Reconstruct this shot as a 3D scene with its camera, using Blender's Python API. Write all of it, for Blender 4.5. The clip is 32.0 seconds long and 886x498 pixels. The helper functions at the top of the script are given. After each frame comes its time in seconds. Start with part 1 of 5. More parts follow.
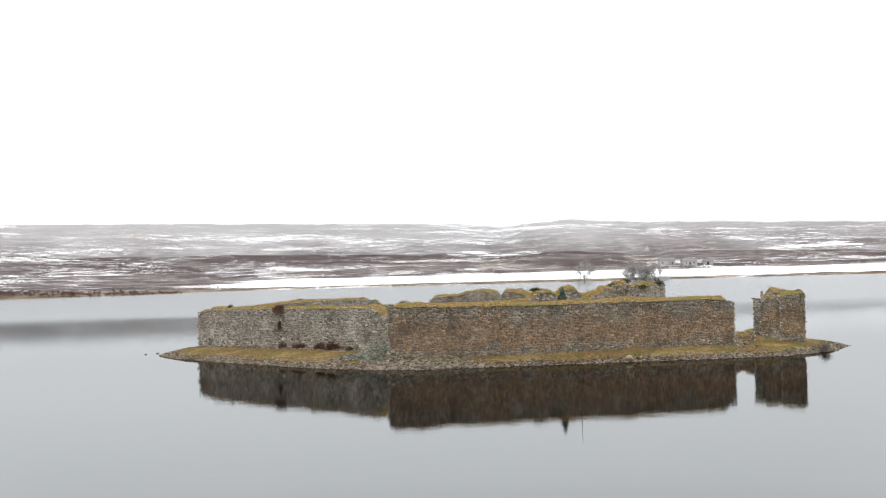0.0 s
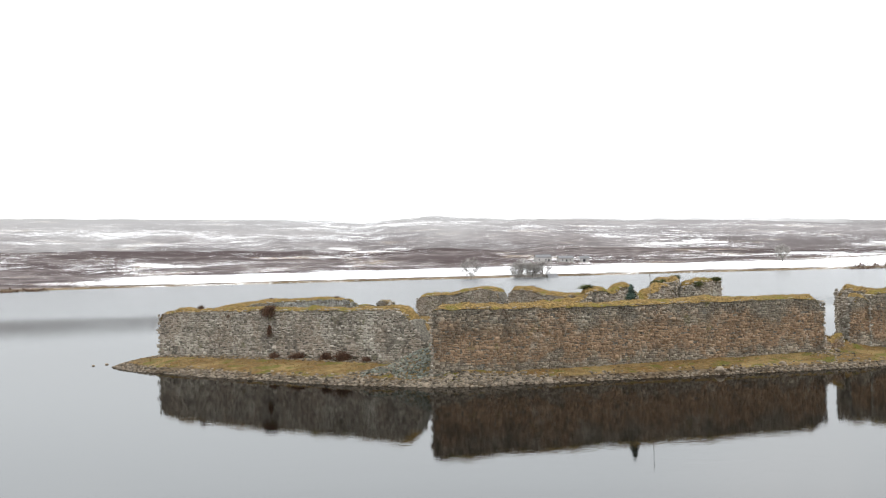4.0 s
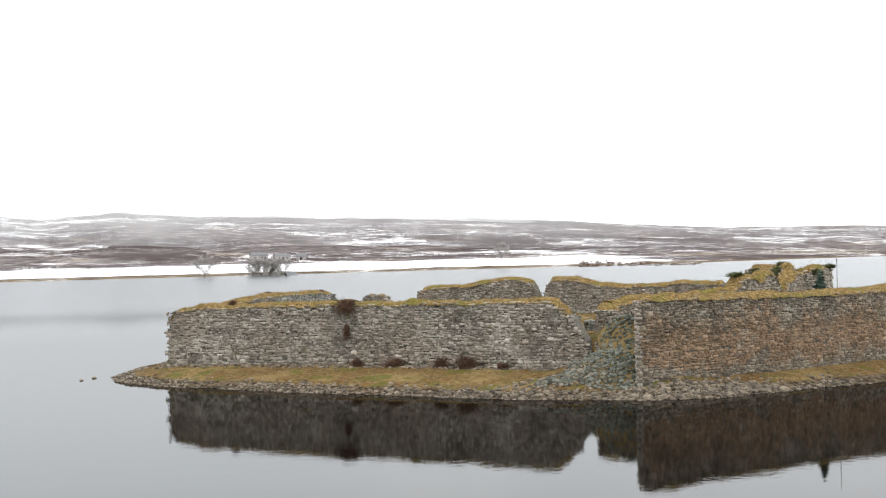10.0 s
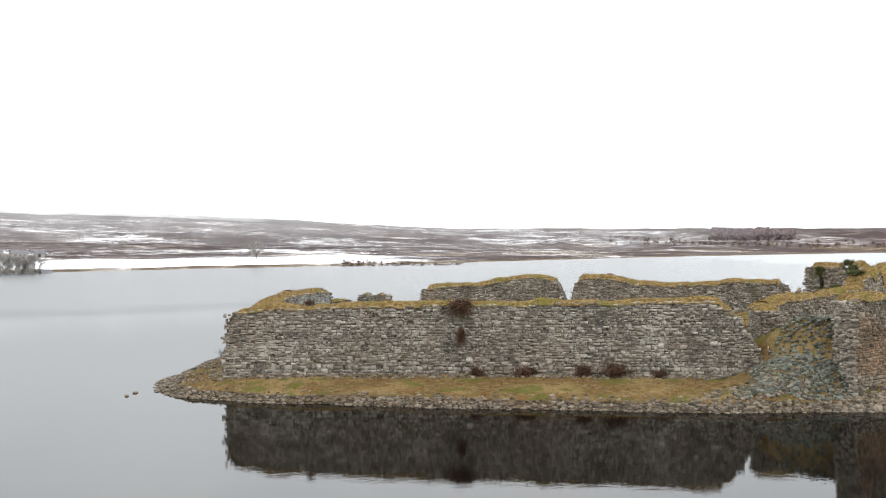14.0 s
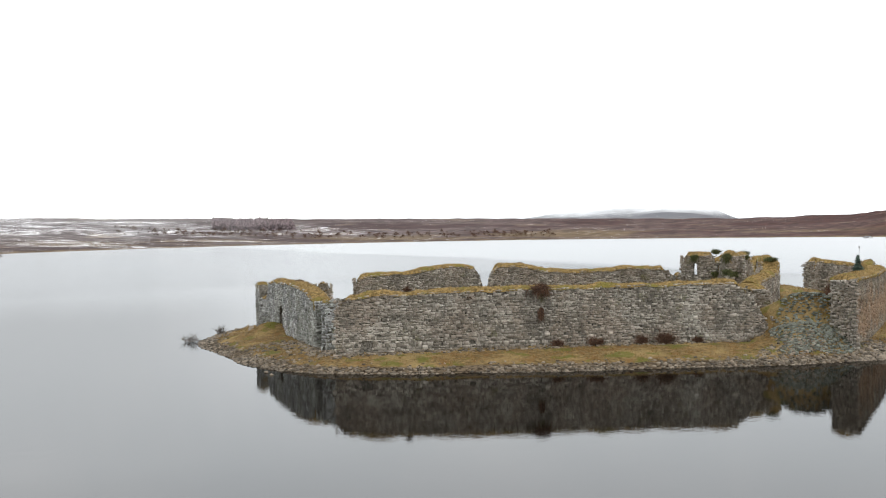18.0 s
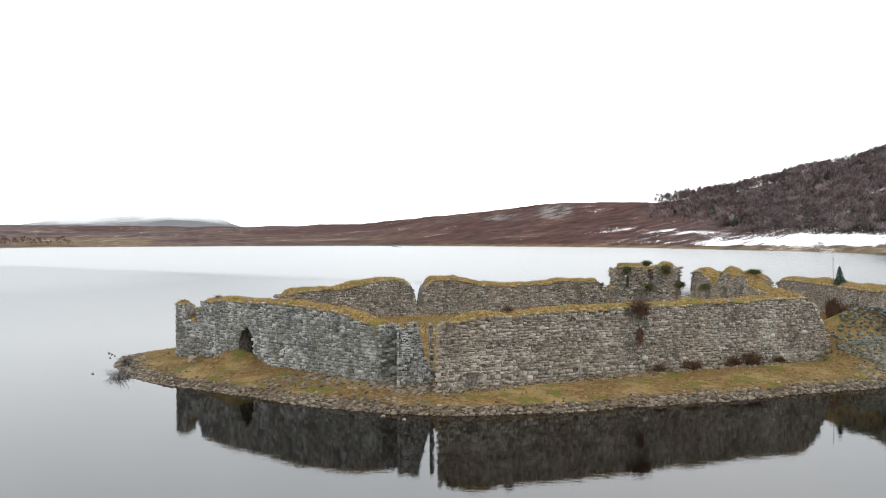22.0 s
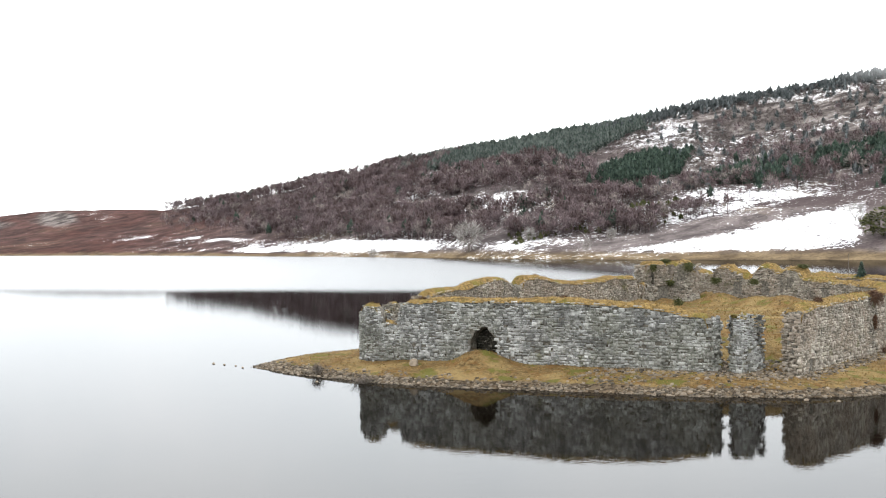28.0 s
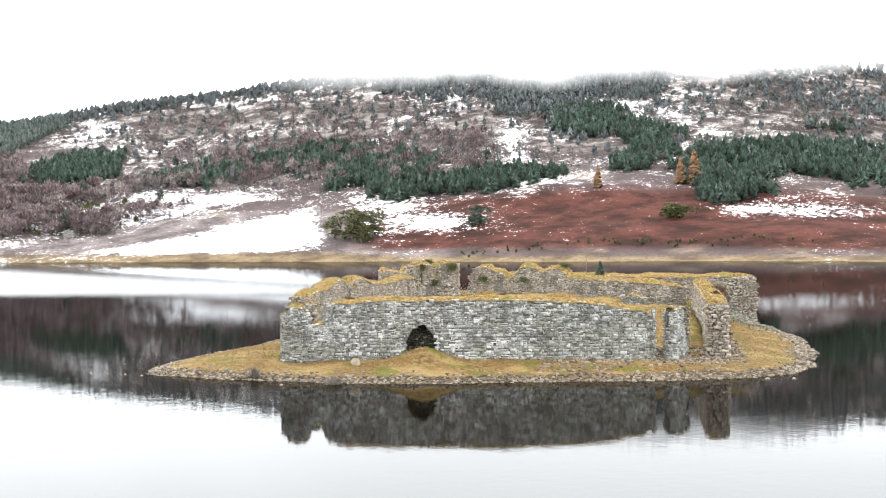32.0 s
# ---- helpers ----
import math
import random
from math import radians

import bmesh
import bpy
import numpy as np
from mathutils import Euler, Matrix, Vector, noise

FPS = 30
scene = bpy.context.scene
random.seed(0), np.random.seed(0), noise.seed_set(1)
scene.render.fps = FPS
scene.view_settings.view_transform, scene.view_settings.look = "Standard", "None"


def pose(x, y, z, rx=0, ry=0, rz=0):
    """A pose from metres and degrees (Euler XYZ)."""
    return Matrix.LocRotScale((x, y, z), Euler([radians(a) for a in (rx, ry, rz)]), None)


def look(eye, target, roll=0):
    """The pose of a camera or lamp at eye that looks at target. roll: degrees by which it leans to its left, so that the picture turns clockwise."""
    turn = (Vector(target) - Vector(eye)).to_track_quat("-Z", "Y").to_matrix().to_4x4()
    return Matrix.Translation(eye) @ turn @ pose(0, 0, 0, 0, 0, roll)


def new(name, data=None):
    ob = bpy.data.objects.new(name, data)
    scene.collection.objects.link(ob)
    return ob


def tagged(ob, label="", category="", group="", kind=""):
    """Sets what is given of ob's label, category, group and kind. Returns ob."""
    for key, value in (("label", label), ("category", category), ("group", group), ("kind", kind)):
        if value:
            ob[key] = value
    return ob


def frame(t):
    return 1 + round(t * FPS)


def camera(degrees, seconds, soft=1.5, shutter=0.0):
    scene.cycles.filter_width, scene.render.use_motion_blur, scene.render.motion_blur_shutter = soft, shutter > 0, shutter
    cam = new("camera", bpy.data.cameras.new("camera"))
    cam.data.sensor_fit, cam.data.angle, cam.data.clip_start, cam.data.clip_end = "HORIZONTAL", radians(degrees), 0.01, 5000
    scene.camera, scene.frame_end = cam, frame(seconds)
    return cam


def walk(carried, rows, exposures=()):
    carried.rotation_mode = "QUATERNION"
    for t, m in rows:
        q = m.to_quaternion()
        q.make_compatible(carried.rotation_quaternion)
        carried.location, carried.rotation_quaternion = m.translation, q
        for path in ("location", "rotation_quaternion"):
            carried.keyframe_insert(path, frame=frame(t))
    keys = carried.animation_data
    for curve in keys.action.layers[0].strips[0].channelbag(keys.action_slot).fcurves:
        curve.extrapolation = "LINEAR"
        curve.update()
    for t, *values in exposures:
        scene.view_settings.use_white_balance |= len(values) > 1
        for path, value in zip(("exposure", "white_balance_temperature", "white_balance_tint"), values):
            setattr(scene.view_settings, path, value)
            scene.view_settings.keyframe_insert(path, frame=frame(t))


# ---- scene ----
cam = camera(36.4, 32.0, 1.1)
# seconds, the eye and a point it looks at in metres, roll in degrees
PATH = [
    (0, (-0.876, -3.764, 13.219), (-0.867, -1.764, 13.245), -1.4),
    (0.5, (-3.047, 0.762, 13.209), (-3.009, 2.761, 13.234), -1.4),
    (1, (-5.561, 5.403, 13.217), (-5.504, 7.403, 13.241), -1.3),
    (1.5, (-8.045, 10.053, 13.191), (-7.968, 12.051, 13.215), -1.4),
    (2, (-10.654, 14.557, 13.267), (-10.552, 16.555, 13.289), -1.4),
    (2.5, (-13.536, 19.065, 13.343), (-13.401, 21.06, 13.363), -1.3),
    (3, (-16.393, 23.111, 13.346), (-16.228, 25.104, 13.365), -1.3),
    (3.5, (-19.541, 27.313, 13.278), (-19.343, 29.304, 13.296), -1.3),
    (5.5, (-32.659, 42.62, 12.768), (-32.337, 44.594, 12.783), -1.1),
    (6, (-36.067, 46.252, 12.602), (-35.715, 48.221, 12.617), -1.0),
    (6.5, (-39.359, 49.661, 12.465), (-38.977, 51.624, 12.48), -1.1),
    (7, (-42.661, 53.312, 12.352), (-42.248, 55.269, 12.366), -1.1),
    (7.5, (-46.003, 56.663, 12.295), (-45.558, 58.613, 12.308), -1.2),
    (8, (-49.283, 60.12, 12.25), (-48.791, 62.059, 12.262), -1.1),
    (8.5, (-52.644, 63.521, 12.316), (-52.097, 65.445, 12.325), -1.1),
    (9, (-56.204, 66.759, 12.306), (-55.604, 68.667, 12.315), -1.2),
    (9.5, (-59.689, 70.396, 12.377), (-59.033, 72.285, 12.383), -1.2),
    (10, (-63.175, 74.034, 12.378), (-62.466, 75.904, 12.384), -1.2),
    (10.5, (-66.574, 77.733, 12.379), (-65.812, 79.583, 12.383), -1.1),
    (11, (-69.953, 81.521, 12.466), (-69.141, 83.349, 12.469), -1.1),
    (11.5, (-73.251, 85.427, 12.46), (-72.39, 87.233, 12.462), -1.1),
    (12, (-76.553, 89.365, 12.334), (-75.644, 91.147, 12.336), -1.0),
    (12.5, (-80.027, 92.951, 12.34), (-79.073, 94.709, 12.341), -0.9),
    (13, (-83.232, 96.797, 12.339), (-82.233, 98.529, 12.339), -0.9),
    (13.5, (-86.201, 100.857, 12.401), (-85.159, 102.564, 12.4), -0.9),
    (14, (-88.807, 105.797, 12.332), (-87.721, 107.476, 12.331), -0.7),
    (14.5, (-91.508, 110.415, 12.468), (-90.38, 112.067, 12.466), -0.7),
    (15, (-95.998, 113.524, 12.599), (-94.826, 115.145, 12.595), -0.6),
    (15.5, (-101.233, 113.016, 12.479), (-100.033, 114.616, 12.473), -0.8),
    (17.5, (-137.24, 125.88, 13.176), (-135.72, 127.18, 13.154), -0.7),
    (18, (-145.515, 130.163, 13.552), (-143.873, 131.305, 13.526), -0.8),
    (18.5, (-157.247, 134.208, 13.666), (-155.506, 135.192, 13.639), -0.6),
    (19, (-172.439, 136.978, 13.984), (-170.634, 137.838, 13.956), -0.6),
    (19.5, (-180.21, 143.094, 14.092), (-178.369, 143.875, 14.064), -0.8),
    (20, (-176.496, 154.251, 14.256), (-174.63, 154.97, 14.229), -0.5),
    (20.5, (-166.835, 164.536, 14.281), (-164.951, 165.208, 14.256), -0.5),
    (21, (-157.074, 175.244, 14.257), (-155.169, 175.856, 14.233), -0.4),
    (21.5, (-147.159, 184.43, 14.133), (-145.234, 184.972, 14.11), -0.4),
    (22, (-148.377, 191.225, 14.176), (-146.429, 191.679, 14.154), -0.4),
    (22.5, (-150.243, 197.403, 14.143), (-148.278, 197.773, 14.122), -0.4),
    (23, (-151.871, 203.506, 14.128), (-149.891, 203.783, 14.109), -0.4),
    (23.5, (-153.144, 209.482, 14.083), (-151.151, 209.652, 14.066), -0.4),
    (24, (-154.155, 215.417, 14.071), (-152.156, 215.481, 14.055), -0.4),
    (24.5, (-154.931, 221.406, 14.007), (-152.932, 221.363, 13.991), -0.4),
    (25, (-155.34, 227.759, 13.879), (-153.345, 227.625, 13.863), -0.4),
    (25.5, (-155.55, 234.473, 13.856), (-153.556, 234.323, 13.841), -0.4),
    (26, (-155.201, 241.228, 13.803), (-153.207, 241.074, 13.789), -0.3),
    (26.5, (-154.329, 248.134, 13.713), (-152.336, 247.967, 13.699), -0.2),
    (28.5, (-151.561, 275.489, 14.134), (-149.611, 275.043, 14.115), -0.8),
    (29, (-149.899, 282.312, 14.225), (-147.98, 281.748, 14.205), -0.7),
    (29.5, (-148.198, 289.404, 14.212), (-146.326, 288.698, 14.191), -0.7),
    (30, (-145.757, 296.34, 14.19), (-143.931, 295.525, 14.169), -0.7),
    (30.5, (-143.041, 303.085, 14.144), (-141.263, 302.168, 14.122), -0.6),
    (31, (-140.092, 309.663, 14.165), (-138.367, 308.65, 14.142), -0.6),
    (31.5, (-136.886, 315.888, 14.23), (-135.214, 314.789, 14.207), -0.6),
    (32, (-133.423, 322.065, 14.353), (-131.815, 320.875, 14.33), -0.5),
]
walk(cam, [(t, look(eye, target, roll)) for t, eye, target, roll in PATH],
     [(0, -0.05), (8, -0.05), (13, -0.1), (18, -0.25), (21, -0.25), (24, 0.0), (26.5, 0.15), (28.5, 0.3), (30, 0.52), (31, 0.7), (32, 0.93)])

# ---- light: a bright overcast winter sky, with a wide weak sun behind the cloud ----
def nodes_of(owner):
    owner.use_nodes = True
    tree = owner.node_tree
    tree.nodes.clear()
    return tree


def put(tree, node, **inputs):
    """Fills inputs by name (underscores stand for spaces): a link for a socket, else a value."""
    for key, value in inputs.items():
        socket = node.inputs[key.replace("_", " ")] if not key.startswith("n") or not key[1:].isdigit() else node.inputs[int(key[1:])]
        if isinstance(value, bpy.types.NodeSocket):
            tree.links.new(value, socket)
        else:
            socket.default_value = value
    return node


def noise_tex(tree, vector, scale, detail=4.0, rough=0.55):
    node = tree.nodes.new("ShaderNodeTexNoise")
    put(tree, node, Vector=vector, Scale=scale, Detail=detail, Roughness=rough)
    return node.outputs[0]


def ramp(tree, value, lo, hi, a=0.0, b=1.0):
    node = tree.nodes.new("ShaderNodeMapRange")
    node.interpolation_type = "SMOOTHSTEP"
    put(tree, node, n0=value, n1=lo, n2=hi, n3=a, n4=b)
    return node.outputs[0]


def mixc(tree, fac, a, b, blend="MIX"):
    node = tree.nodes.new("ShaderNodeMix")
    node.data_type, node.blend_type = "RGBA", blend
    for i, v in ((0, fac), (6, a), (7, b)):
        if isinstance(v, bpy.types.NodeSocket):
            tree.links.new(v, node.inputs[i])
        else:
            node.inputs[i].default_value = v if i == 0 else (*v, 1)
    return node.outputs[2]


def math_node(tree, op, a, b=0.0):
    node = tree.nodes.new("ShaderNodeMath")
    node.operation = op
    put(tree, node, n0=a, n1=b)
    return node.outputs[0]


SUN_UP, SUN_TURN = 32.0, 150.0
world = bpy.data.worlds.new("overcast_sky")
scene.world = world
wt = nodes_of(world)
geo = wt.nodes.new("ShaderNodeTexCoord")
sky = wt.nodes.new("ShaderNodeTexSky")
sky.sky_type, sky.sun_disc = "NISHITA", False
sky.sun_elevation, sky.sun_rotation = radians(SUN_UP), radians(SUN_TURN)
cloud = noise_tex(wt, geo.outputs["Generated"], 2.2, 5.0)
cloud_fine = ramp(wt, cloud, 0.42, 0.66)
grey = mixc(wt, cloud_fine, (0.89, 0.915, 0.93), (1.0, 1.0, 1.0))
clouds = put(wt, wt.nodes.new("ShaderNodeBackground"), Color=grey, Strength=2.9)
clear = put(wt, wt.nodes.new("ShaderNodeBackground"), Color=sky.outputs[0], Strength=0.10)
both = put(wt, wt.nodes.new("ShaderNodeMixShader"), n0=0.94, n1=clear.outputs[0], n2=clouds.outputs[0])
wt.links.new(both.outputs[0], wt.nodes.new("ShaderNodeOutputWorld").inputs[0])

sun_data = bpy.data.lights.new("sun", "SUN")
sun_data.energy, sun_data.angle, sun_data.color = 0.6, radians(25), (1.0, 0.97, 0.92)
sun = new("sun", sun_data)
sun.matrix_world = look((0, 0, 100), (100 * -math.sin(radians(SUN_TURN)), -100 * math.cos(radians(SUN_TURN)), 100 - 100 * math.tan(radians(SUN_UP))))


# ---- materials ----
def surface(name, build, rough=0.9, spec=0.2):
    """A material whose build(tree, vector) gives the colour socket, and may give height for fine relief."""
    mat = bpy.data.materials.new(name)
    t = nodes_of(mat)
    bsdf = t.nodes.new("ShaderNodeBsdfPrincipled")
    vec = t.nodes.new("ShaderNodeNewGeometry").outputs["Position"]
    colour, height, depth = build(t, vec)
    put(t, bsdf, Base_Color=colour, Roughness=rough, Specular_IOR_Level=spec)
    if height is not None:
        bump = put(t, t.nodes.new("ShaderNodeBump"), Strength=0.7, Distance=depth, Height=height)
        t.links.new(bump.outputs[0], bsdf.inputs["Normal"])
    t.links.new(bsdf.outputs[0], t.nodes.new("ShaderNodeOutputMaterial").inputs[0])
    return mat


def stone_material(name, dark, light, stain, lichen, piece, belt=None):
    """Rough field stone: piece says where the tone of each stone comes from."""
    def build(t, vec):
        if piece == "object":
            tone = t.nodes.new("ShaderNodeObjectInfo").outputs["Random"]
        else:
            tone = t.nodes.new("ShaderNodeNewGeometry").outputs["Random Per Island"]
        fine = noise_tex(t, vec, 6.0, 6.0, 0.65)
        broad = noise_tex(t, vec, 0.22, 3.0)
        spots = noise_tex(t, vec, 2.3, 5.0, 0.7)
        tall = t.nodes.new("ShaderNodeMapping")
        tall.inputs["Scale"].default_value = (1.0, 1.0, 0.10)
        t.links.new(vec, tall.inputs[0])
        streak = noise_tex(t, tall.outputs[0], 0.75, 4.0, 0.6)
        patchy = noise_tex(t, vec, 0.9, 4.0, 0.6)
        c = mixc(t, math_node(t, "POWER", tone, 1.25), dark, light)
        c = mixc(t, ramp(t, fine, 0.35, 0.7, 0.0, 0.55), c, tuple(v * 0.6 for v in dark))
        c = mixc(t, ramp(t, broad, 0.42, 0.62, 0.0, 0.5), c, stain)
        if belt:
            height = t.nodes.new("ShaderNodeSeparateXYZ")
            t.links.new(vec, height.inputs[0])
            wave = math_node(t, "ADD", height.outputs[2], math_node(t, "MULTIPLY", math_node(t, "SUBTRACT", math_node(t, "ADD", math_node(t, "MULTIPLY", broad, 0.6), math_node(t, "MULTIPLY", patchy, 0.4)), 0.5), 11.0))
            stained = math_node(t, "MULTIPLY", ramp(t, wave, 1.4, 2.6), ramp(t, wave, 4.6, 7.4, 0.55, 0.0))
            c = mixc(t, stained, c, mixc(t, tone, tuple(v * 0.62 for v in belt), belt))
        zone = noise_tex(t, vec, 0.33, 5.0, 0.7)
        c = mixc(t, ramp(t, zone, 0.53, 0.66, 0.0, 0.62), c, tuple(v * 0.5 for v in dark))
        c = mixc(t, ramp(t, zone, 0.44, 0.34, 0.0, 0.45), c, lichen)
        c = mixc(t, ramp(t, patchy, 0.55, 0.68, 0.0, 0.5), c, tuple(v * 0.55 for v in dark))
        c = mixc(t, ramp(t, spots, 0.57, 0.68, 0.0, 0.6), c, lichen)
        moss = noise_tex(t, vec, 0.5, 5.0, 0.65)
        c = mixc(t, ramp(t, moss, 0.60, 0.70, 0.0, 0.6), c, (0.10, 0.095, 0.035))
        c = mixc(t, ramp(t, streak, 0.60, 0.72, 0.0, 0.5), c, (0.045, 0.042, 0.034))
        return c, fine, 0.05
    return surface(name, build, 0.92, 0.15)


STONE = {}
for kind, args in {
    "grey": ((0.16, 0.142, 0.117), (0.455, 0.415, 0.352), (0.235, 0.185, 0.142), (0.43, 0.41, 0.355)),
    "pale": ((0.135, 0.135, 0.128), (0.47, 0.472, 0.45), (0.15, 0.15, 0.115), (0.52, 0.525, 0.50)),
    # near-black tone that puts the doorway's shade into the stone colour
    "doorway_shade": ((0.018, 0.016, 0.013), (0.06, 0.054, 0.045), (0.03, 0.03, 0.02), (0.07, 0.068, 0.055)),
    "brown": ((0.122, 0.10, 0.077), (0.335, 0.285, 0.22), (0.15, 0.135, 0.108), (0.31, 0.29, 0.24)),
}.items():
    for piece in ("object", "island"):
        STONE[kind, piece] = stone_material(kind + "_stone_" + piece, *args, piece, (0.29, 0.165, 0.085) if kind == "brown" else None)


def core_build(t, vec):
    fine = noise_tex(t, vec, 4.0, 6.0, 0.7)
    c = mixc(t, ramp(t, fine, 0.35, 0.65), (0.045, 0.041, 0.034), (0.17, 0.155, 0.128))
    return c, fine, 0.15


CORE = surface("rubble_core", core_build)


def turf_build(t, vec):
    fine = noise_tex(t, vec, 3.0, 6.0, 0.7)
    broad = noise_tex(t, vec, 0.35, 3.0)
    c = mixc(t, ramp(t, fine, 0.3, 0.7), (0.055, 0.037, 0.015), (0.245, 0.166, 0.066))
    c = mixc(t, ramp(t, broad, 0.5, 0.68, 0.0, 0.7), c, (0.10, 0.095, 0.02))
    return c, fine, 0.2


TURF = surface("wall_top_turf", turf_build, 1.0, 0.05)


def island_build(t, vec):
    fine = noise_tex(t, vec, 2.2, 7.0, 0.7)
    broad = noise_tex(t, vec, 0.16, 4.0)
    moss = noise_tex(t, vec, 0.45, 4.0)
    stones = t.nodes.new("ShaderNodeTexVoronoi")
    put(t, stones, Vector=vec, Scale=3.2)
    shore = t.nodes.new("ShaderNodeAttribute")
    shore.attribute_name = "shore"
    mid = noise_tex(t, vec, 0.9, 5.0, 0.65)
    grass = mixc(t, ramp(t, fine, 0.3, 0.72), (0.045, 0.031, 0.014), (0.20, 0.138, 0.06))
    grass = mixc(t, ramp(t, mid, 0.45, 0.62, 0.0, 0.7), grass, (0.115, 0.058, 0.02))
    grass = mixc(t, ramp(t, broad, 0.48, 0.62, 0.0, 0.6), grass, (0.215, 0.155, 0.07))
    grass = mixc(t, ramp(t, moss, 0.54, 0.64, 0.0, 0.8), grass, (0.075, 0.08, 0.018))
    gravel = mixc(t, ramp(t, stones.outputs["Color"], 0.1, 0.9), (0.022, 0.016, 0.010), (0.12, 0.09, 0.06))
    edge = math_node(t, "ADD", shore.outputs["Fac"], math_node(t, "MULTIPLY", math_node(t, "SUBTRACT", fine, 0.5), 0.9))
    c = mixc(t, ramp(t, edge, 0.42, 0.62), grass, gravel)
    return c, fine, 0.3


ISLAND = surface("island_grass_and_gravel", island_build, 1.0, 0.05)


def rock_build(t, vec):
    tone = t.nodes.new("ShaderNodeNewGeometry").outputs["Random Per Island"]
    fine = noise_tex(t, vec, 5.0, 6.0, 0.7)
    c = mixc(t, tone, (0.018, 0.014, 0.010), (0.235, 0.19, 0.142))
    c = mixc(t, ramp(t, fine, 0.4, 0.7, 0.0, 0.6), c, (0.09, 0.08, 0.06))
    return c, fine, 0.04


ROCK = surface("shore_rock", rock_build, 0.85, 0.25)


def mossy_build(t, vec):
    tone = t.nodes.new("ShaderNodeNewGeometry").outputs["Random Per Island"]
    fine = noise_tex(t, vec, 5.0, 6.0, 0.7)
    c = mixc(t, tone, (0.03, 0.032, 0.026), (0.17, 0.178, 0.152))
    c = mixc(t, ramp(t, fine, 0.5, 0.7, 0.0, 0.6), c, (0.11, 0.11, 0.035))
    return c, fine, 0.04


MOSSY = surface("mossy_rubble", mossy_build, 0.9, 0.2)


def plain(name, a, b, scale=2.0, rough=0.95):
    def build(t, vec):
        fine = noise_tex(t, vec, scale, 5.0, 0.65)
        tone = t.nodes.new("ShaderNodeNewGeometry").outputs["Random Per Island"]
        mid = math_node(t, "MULTIPLY", math_node(t, "ADD", fine, tone), 0.5)
        return mixc(t, ramp(t, mid, 0.25, 0.75), a, b), fine, 0.03
    return surface(name, build, rough, 0.1)


BLADES = plain("dry_grass", (0.075, 0.047, 0.017), (0.27, 0.175, 0.064), 0.6)
BUSH = plain("heather_twigs", (0.045, 0.028, 0.02), (0.13, 0.075, 0.05), 1.5)
BARK = plain("bare_bark", (0.06, 0.05, 0.043), (0.16, 0.14, 0.12), 3.0)
NEEDLE = plain("conifer_needles", (0.02, 0.032, 0.025), (0.062, 0.088, 0.068), 0.05)
FROSTED = plain("snowy_conifer_needles", (0.032, 0.04, 0.04), (0.14, 0.152, 0.155), 0.05)
HAZEL_GREEN = plain("grey_green_needles", (0.04, 0.055, 0.048), (0.13, 0.15, 0.135), 0.05)
BIRCH = plain("bare_birch_twigs", (0.07, 0.053, 0.054), (0.205, 0.158, 0.163), 0.03)
TWIGS = plain("grey_twigs", (0.17, 0.16, 0.15), (0.36, 0.34, 0.32), 0.3)
LARCH = plain("brown_larch_twigs", (0.12, 0.07, 0.04), (0.22, 0.13, 0.075), 0.1)
GORSE = plain("dark_gorse", (0.028, 0.034, 0.016), (0.10, 0.105, 0.042), 0.2)


def ground_build(t, vec):
    def attr(name):
        node = t.nodes.new("ShaderNodeAttribute")
        node.attribute_name = name
        return node.outputs["Fac"]
    n1 = noise_tex(t, vec, 0.010, 6.0, 0.6)
    n2 = noise_tex(t, vec, 0.05, 6.0, 0.65)
    n3 = noise_tex(t, vec, 0.004, 4.0, 0.55)
    heath = mixc(t, ramp(t, n2, 0.35, 0.68), (0.06, 0.05, 0.05), (0.17, 0.145, 0.14))
    heath = mixc(t, ramp(t, n3, 0.46, 0.56, 0.0, 0.85), heath, (0.052, 0.038, 0.038))
    heath = mixc(t, ramp(t, n1, 0.55, 0.68, 0.0, 0.8), heath, (0.22, 0.175, 0.13))
    red = mixc(t, ramp(t, n2, 0.35, 0.65), (0.022, 0.010, 0.008), (0.068, 0.025, 0.019))
    c = mixc(t, attr("bracken"), heath, red)
    scree = mixc(t, ramp(t, n2, 0.4, 0.6), (0.04, 0.033, 0.031), (0.17, 0.148, 0.138))
    c = mixc(t, attr("scree"), c, scree)
    tan = mixc(t, ramp(t, n2, 0.35, 0.65), (0.07, 0.05, 0.03), (0.165, 0.122, 0.072))
    c = mixc(t, attr("tan"), c, tan)
    tussock = noise_tex(t, vec, 0.5, 4.0, 0.7)
    c = mixc(t, ramp(t, tussock, 0.50, 0.64, 0.0, 0.7), c, mixc(t, 0.62, c, (0.012, 0.010, 0.008)))
    n5 = noise_tex(t, vec, 0.34, 6.0, 0.8)
    wander = math_node(t, "MULTIPLY", math_node(t, "SUBTRACT", math_node(t, "ADD", n1, n2), 1.0), 0.9)
    wander = math_node(t, "ADD", wander, math_node(t, "MULTIPLY", math_node(t, "SUBTRACT", n5, 0.5), 2.1))
    snow = ramp(t, math_node(t, "ADD", attr("snow"), wander), 0.44, 0.56)
    c = mixc(t, snow, c, (0.84, 0.85, 0.87))
    return c, n2, 2.0


GROUND = surface("moor_heather_and_snow", ground_build, 1.0, 0.03)


